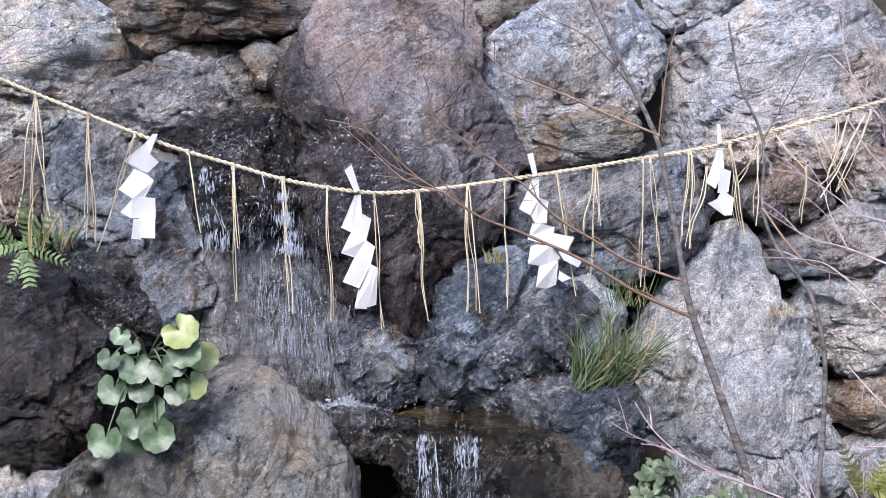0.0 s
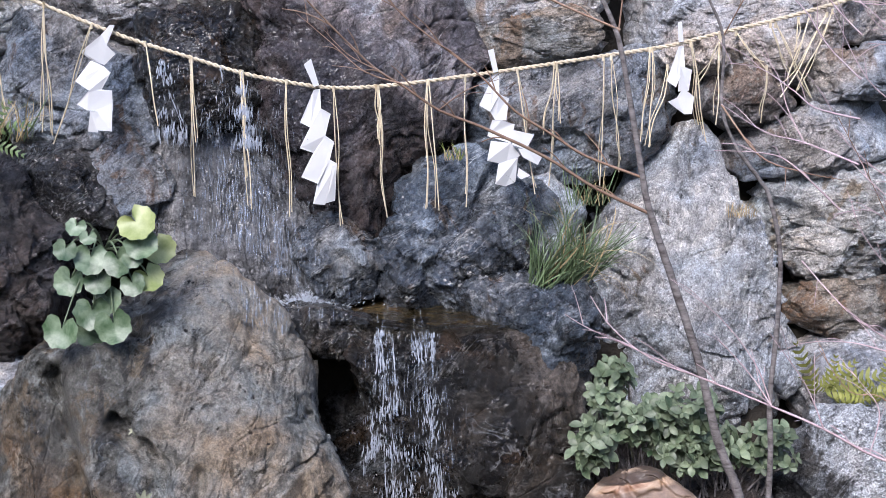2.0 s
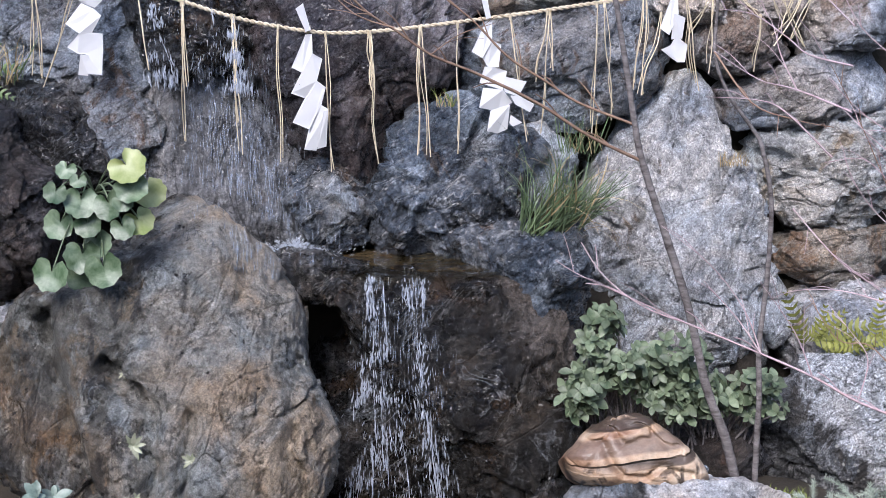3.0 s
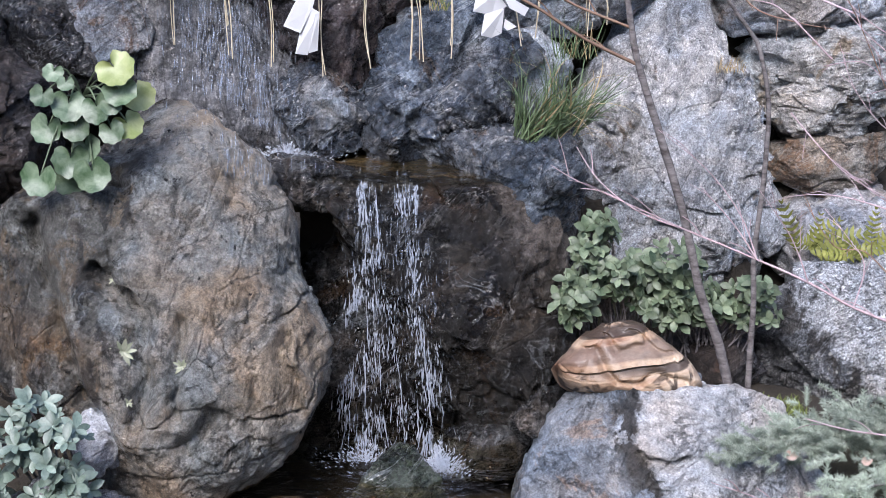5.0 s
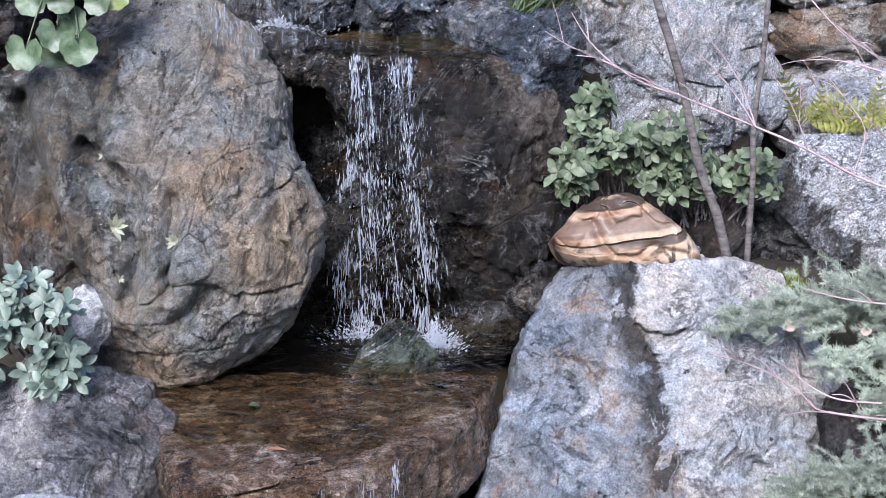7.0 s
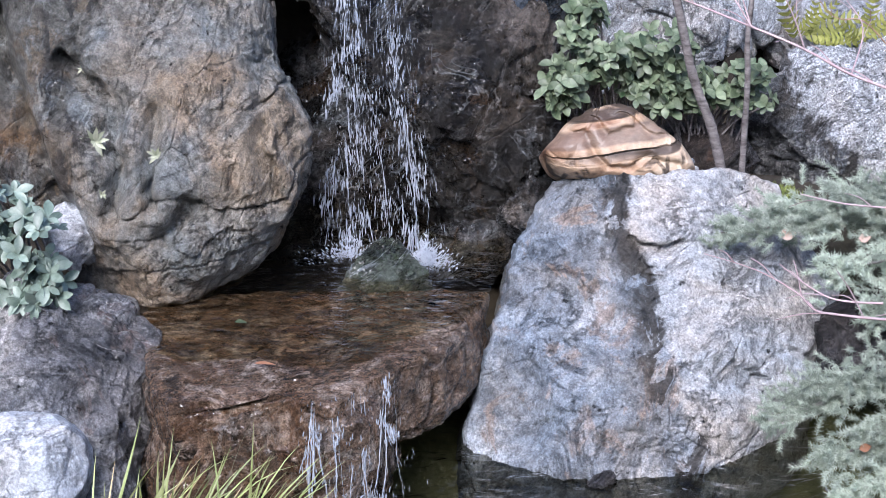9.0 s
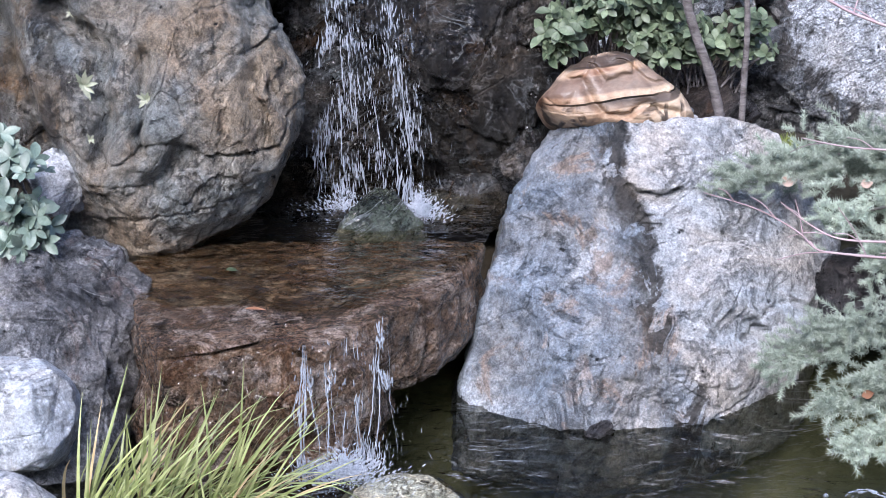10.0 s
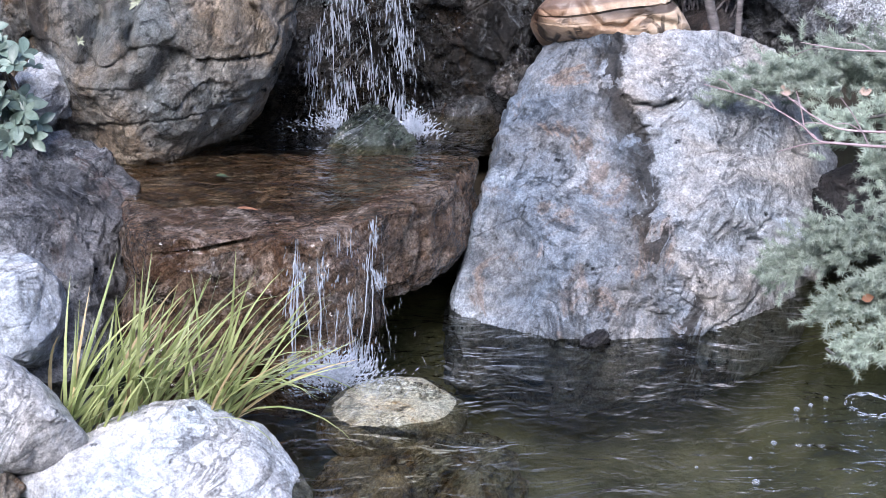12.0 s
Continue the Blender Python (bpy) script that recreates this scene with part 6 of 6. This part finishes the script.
for i, (r, run) in enumerate(BRANCHES):
    near = i >= 11
    pts = glide(run, 5)
    n = len(pts)
    pieces = [tube(pts, [r * 0.85 * (1 - 0.75 * k / n) for k in range(n)], 6, 0.15, i)]
    # side shoots with buds
    for k in range(3, n - 1, 4 if near else 5):
        d = (pts[k + 1] - pts[k - 1]).normalized()
        out = (d + Vector((rng.uniform(-0.8, 0.8), rng.uniform(-0.3, 0.3), rng.uniform(-0.5, 0.9)))).normalized()
        ln = rng.uniform(0.03, 0.10)
        q = [pts[k], pts[k] + out * ln * 0.5 + Vector((0, 0, 0.006)), pts[k] + out * ln]
        pieces.append(tube(glide(q, 3), [r * 0.42, r * 0.4, r * 0.36, r * 0.33, r * 0.3, r * 0.25, r * 0.18], 5, 0.1, k))
    v, f = joined(pieces)
    mesh = mesh_of("twig", v, f, pink_twig_mat if near else twig_mat)
    if near:
        ob = new("bare_twig", mesh)
        tagged(ob, "thin pinkish bare twig reaching over the garden", "twig", "bare twigs")
    else:
        part("branch", mesh, host, label="thin reddish-brown branch")

for i in range(34):
    a = Vector((rng.uniform(1.0, 1.35), rng.uniform(2.5, 2.9), rng.uniform(0.75, 1.65)))
    d = Vector((rng.uniform(-1, -0.25), rng.uniform(-0.1, 0.15), rng.uniform(-0.1, 0.75))).normalized()
    ln = rng.uniform(0.18, 0.45)
    q = [a, a + d * ln * 0.35 + Vector((0, 0, rng.uniform(-0.02, 0.03))), a + d * ln * 0.7 + Vector((0, 0, rng.uniform(-0.02, 0.04))), a + d * ln + Vector((rng.uniform(-0.02, 0.02), 0, rng.uniform(0, 0.05)))]
    pts = glide(q, 5)
    n = len(pts)
    pieces = [tube(pts, [0.0016 * (1 - 0.65 * k / n) for k in range(n)], 5, 0.15, i)]
    for k in range(4, n - 1, 3):
        out = ((pts[k + 1] - pts[k - 1]).normalized() + Vector((rng.uniform(-0.7, 0.7), rng.uniform(-0.3, 0.3), rng.uniform(-0.5, 0.8)))).normalized()
        sl = rng.uniform(0.02, 0.07)
        pieces.append(tube([pts[k], pts[k] + out * sl * 0.5 + Vector((0, 0, 0.004)), pts[k] + out * sl], [0.0009, 0.0007, 0.0004], 4, 0.1, k))
    v, f = joined(pieces)
    tagged(new("bare_twig", mesh_of("twig", v, f, pink_twig_mat if i % 3 else twig_mat)), "fine bare twig reaching over the garden wall", "twig", "bare twigs")

# ---- moving water, held still ----
def drop(at, along, length, width, sides=5):
    """A spindle of water."""
    d = Vector(along).normalized()
    a = d.orthogonal().normalized()
    b = d.cross(a)
    p = Vector(at)
    verts = [p - d * length * 0.5]
    for t, s in ((-0.2, 0.8), (0.25, 1.0)):
        for k in range(sides):
            w = 2 * math.pi * k / sides
            verts.append(p + d * length * t + (a * math.cos(w) + b * math.sin(w)) * width * 0.5 * s)
    verts.append(p + d * length * 0.5)
    n = sides
    faces = [(0, 1 + (k + 1) % n, 1 + k) for k in range(n)]
    for k in range(n):
        j = (k + 1) % n
        faces += [(1 + k, 1 + j, 1 + n + j), (1 + k, 1 + n + j, 1 + n + k)]
    faces += [(1 + 2 * n, 1 + n + k, 1 + n + (k + 1) % n) for k in range(n)]
    return np.array([tuple(v) for v in verts]), np.array(faces)


def spray(count, place, seed):
    rng = random.Random(seed)
    return joined([drop(*place(rng)) for _ in range(count)])


def fall(label, top_a, top_b, foot_z, throw, strands, drops, seed, spread=0.05, ropes=((0.14, 0.06, 0.02), (0.60, 0.07, 0.24)), whole=0.0):
    """Water falling from a lip between two points: ropes of water, drops and streaks."""
    rng = random.Random(seed)
    a, b = Vector(top_a), Vector(top_b)
    ob = thing("waterfall", label, "waterfall", a.lerp(b, 0.5))
    high = a.z - foot_z

    def at(u, s, wild):
        p = a.lerp(b, u)
        p.y -= throw * math.sqrt(s) + 0.012
        p.x += wild * spread * s
        p.z -= high * s
        return p

    # ropes of water: start across the lip, drift across on the way down, wildness
    streams = [(rng.gauss(c, w), rng.gauss(d, 0.09), rng.uniform(-1, 1), rng.uniform(0, 6.28)) for c, w, d in ropes for _ in range(16 // len(ropes))]

    def sway(u, d, wild, ph, s):
        return at(u + d * s + 0.03 * math.sin(ph + 8 * s) * s, s, wild * 0.5)

    for k in range(strands):
        u, d, wild, ph = streams[k % len(streams)]
        s0 = rng.choice((0.0, rng.uniform(0, 0.9), rng.uniform(0, 0.9)))
        s1 = min(1.0, s0 + rng.uniform(0.08, 0.34))
        if rng.random() < whole:
            s0, s1 = 0.0, 1.0
        n = 12 if s1 - s0 < 0.5 else 26
        pts = [sway(u, d, wild, ph, s0 + (s1 - s0) * i / n) + Vector((rng.gauss(0, 1), rng.gauss(0, 1), 0)) * 0.0006 for i in range(n + 1)]
        fat = rng.uniform(0.0008, 0.0028)
        v, f = tube(pts, [fat * rng.uniform(0.4, 1.0) * (1.05 - abs(2 * i / n - 1)) for i in range(n + 1)], 7, 0.45, k)
        part("strand", mesh_of("strand", v, f, fall_water), ob)

    # drops come in bursts, long and short, round the ropes
    bursts = [(rng.choice(streams), rng.random()) for _ in range(max(8, drops // 34))]

    def place(rng):
        kind = rng.random()
        if kind < 0.58:
            (u, d, wild, ph), s = rng.choice(bursts)
            s = min(1.0, max(0.0, s + rng.gauss(0, 0.024)))
            p = sway(u, d, wild, ph, s) + Vector((rng.gauss(0, 0.004 + 0.009 * s), rng.gauss(0, 0.010), 0))
            return p, (wild * 0.12 + rng.gauss(0, 0.12), -0.05, -1), rng.uniform(0.006, 0.018 + 0.024 * s), rng.choice((0.0009, 0.0012, 0.0016, 0.0022, 0.003, 0.004))
        s = rng.random() ** 0.8
        wild = rng.gauss(0, 0.8)
        p = at(min(1.05, max(-0.1, rng.gauss(0.42, 0.30))) + 0.12 * s, s, wild)
        return p, (wild * 0.10 + rng.gauss(0, 0.15), -0.05, -1), rng.uniform(0.003, 0.012 + 0.018 * s), rng.choice((0.0005, 0.0007, 0.001, 0.0014))

    v, f = spray(drops, place, seed + 1)
    part("water_spray", mesh_of("water_spray", v, f, fall_water), ob, kind="stuff")
    return ob


upper = fall("thin broken water falling over a black rock", (-0.545, 3.30, 1.405), (-0.285, 3.29, 1.40), 1.22, 0.03, 18, 600, 61, 0.05)


def on_face(rng):
    t = rng.random()
    z = 1.27 - 0.41 * t
    x = -0.41 + 0.13 * t + rng.gauss(0, 0.07 + 0.02 * t)
    y = front_of(x, z, 3.0) - 0.002
    z2 = z - 0.03
    back = front_of(x, z2, 3.0) - y
    return (x, y, z), (rng.uniform(-0.1, 0.15), max(-0.5, min(0.5, back / 0.03)), -1), rng.uniform(0.012, 0.05), rng.uniform(0.001, 0.0028)


v, f = spray(1150, on_face, 63)
part("water_film", mesh_of("water_film", v, f, film_water), upper, kind="stuff")
lower = fall("white water falling from the ledge to the pool", (-0.065, 3.095, 0.842), (0.118, 3.085, 0.842), 0.26, 0.10, 40, 2100, 65, 0.06, ((0.12, 0.05, -0.06), (0.20, 0.05, 0.16), (0.58, 0.06, 0.22), (0.66, 0.05, 0.26)), 0.04)


def on_ledge(rng):
    """A streak of the film that clings to the ledge under its lip."""
    t = rng.random() ** 1.3
    z = 0.84 - 0.30 * t
    x = rng.choice((-0.035, 0.045)) + rng.gauss(0, 0.014 + 0.018 * t) + 0.01 * t
    y = front_of(x, z, 2.9) - 0.002
    back = front_of(x, z - 0.03, 2.9) - y
    return (x, y, z), (rng.uniform(-0.12, 0.12), max(-0.5, min(0.5, back / 0.03)), -1), rng.uniform(0.010, 0.045), rng.uniform(0.001, 0.0032)


v, f = spray(420, on_ledge, 69)
part("water_film", mesh_of("water_film", v, f, film_water), lower, kind="stuff")
last = fall("water spilling over the slab into the pond", (-0.105, 2.345, 0.258), (0.045, 2.425, 0.258), 0.0, 0.045, 26, 700, 67, 0.035, ((0.02, 0.015, -0.03), (0.30, 0.03, 0.04), (0.55, 0.04, 0.05), (0.92, 0.03, 0.02)), 0.5)


def splash(label, centre, half, count, seed, height=0.02):
    """Foam and thrown drops where falling water lands."""
    def place(rng):
        w, r = rng.uniform(0, 6.283), abs(rng.gauss(0, 0.5))
        h = abs(rng.gauss(0, 1)) * height * max(0, 1 - 0.6 * r)
        p = (centre[0] + half[0] * r * math.cos(w), centre[1] + half[1] * r * math.sin(w), centre[2] + h)
        return p, (math.cos(w) * 0.7, math.sin(w) * 0.5, rng.uniform(0.2, 1)), rng.uniform(0.003, 0.012), rng.uniform(0.0008, 0.003)

    v, f = spray(count, place, seed)
    ob = new("water_splash", mesh_of("water_splash", v, f, foam_water))
    return tagged(ob, label, "splash", kind="stuff")


splash("white splash on the upper pool", (-0.22, front_of(-0.22, 0.90, 2.9) - 0.03, 0.848), (0.13, 0.05), 900, 71, 0.014)
splash("white foam below the ledge fall", (0.118, 2.90, 0.256), (0.060, 0.045), 900, 72, 0.024)
splash("scattered foam around the mossy stone", (-0.04, 2.94, 0.255), (0.11, 0.05), 420, 73, 0.022)
splash("white foam where water enters the pond", (-0.04, 2.31, 0.0), (0.10, 0.055), 2400, 74, 0.028)


# ---- small things on the water and stones ----
def bubble(at, r):
    d, q = cube_sphere(6)
    ob = new("bubble", mesh_of("bubble", d * r * np.array([1, 1, 0.8]), q, bubble_water))
    ob.location = at
    return tagged(ob, "small clear bubble floating on the pond", "bubble", "bubbles on the pond")


for x, y, r in ((0.742, 2.181, 0.007), (0.77, 2.194, 0.006), (0.804, 2.219, 0.006), (0.674, 2.071, 0.007), (0.624, 2.025, 0.005), (0.532, 2.001, 0.004), (0.615, 1.953, 0.009)):
    bubble((x, y, 0.001), r * 0.75)
ring = []
for k in range(90):
    w = 2 * math.pi * rng.random()
    r = 0.040 * rng.uniform(0.8, 1.15)
    ring.append(drop((0.875 + r * math.cos(w), 2.19 + r * math.sin(w), 0.002), (-math.sin(w), math.cos(w), 0.1), rng.uniform(0.006, 0.02), rng.uniform(0.001, 0.003)))
v, f = joined(ring)
tagged(new("water_ring", mesh_of("water_ring", v, f, bubble_water)), "ring of ripples where drops hit the pond", "ripple", kind="stuff")
v, f = tube([(0.857, 2.40, 0.004), (0.87, 2.35, 0.006), (0.885, 2.30, 0.004)], 0.003, 6, 0.2)
tagged(new("floating_stick", mesh_of("floating_stick", v, f, bark_mat)), "pale little stick floating on the pond", "stick")
for at, mat, size, label in (((0.795, 2.655, 0.415), dead_leaf_mat, 0.034, "pinkish-brown dead leaf caught on juniper"), ((0.93, 2.60, 0.43), dead_leaf_mat, 0.026, "pale dead leaf caught on juniper"),
                             ((0.885, 2.33, 0.135), rust_leaf_mat, 0.024, "rusty dead leaf caught on juniper"), ((-0.262, 2.64, 0.262), shrub_leaf_mat, 0.024, "green leaf floating on the pool"),
                             ((-0.212, 2.47, 0.263), rust_leaf_mat, 0.040, "reddish leaf lying on the wet slab")):
    flat = at[2] < 0.3 and at[1] > 2.4
    ob = new("fallen_leaf", leaf_mesh("fallen_leaf", size, size * (0.3 if "reddish" in label else 0.7), mat, 0.25, 0.15))
    ob.matrix_basis = aim(at, (1, 0.1, 0.0 if flat else 0.2), (0, 0, 1) if flat else (0.2, -0.8, 0.7))
    tagged(ob, label, "leaf")
for i in range(14):
    d, q = cube_sphere(7)
    size = rng.uniform(0.008, 0.02)
    v = d * size * np.array([1.0, 0.8, 0.65])
    v = v * (1 + 0.22 * fbm(v * 60 + i * 3.1, 300 + i, 2))[:, None]
    ob = new("pebble", mesh_of("pebble", v, q, (tan_rock, grey_rock, white_stone)[i % 3]))
    x, y = rng.uniform(0.66, 0.80), rng.uniform(2.88, 2.97)
    hit = TREE.ray_cast(Vector((x, y, 1.0)), Vector((0, 0, -1)))
    ob.location = (x, y, (hit[0].z if hit[0] and hit[0].z < 0.5 else 0.40) + size * 0.4)
    tagged(ob, "small loose pebble at the foot of the saplings", "pebble", "pebbles at the saplings")
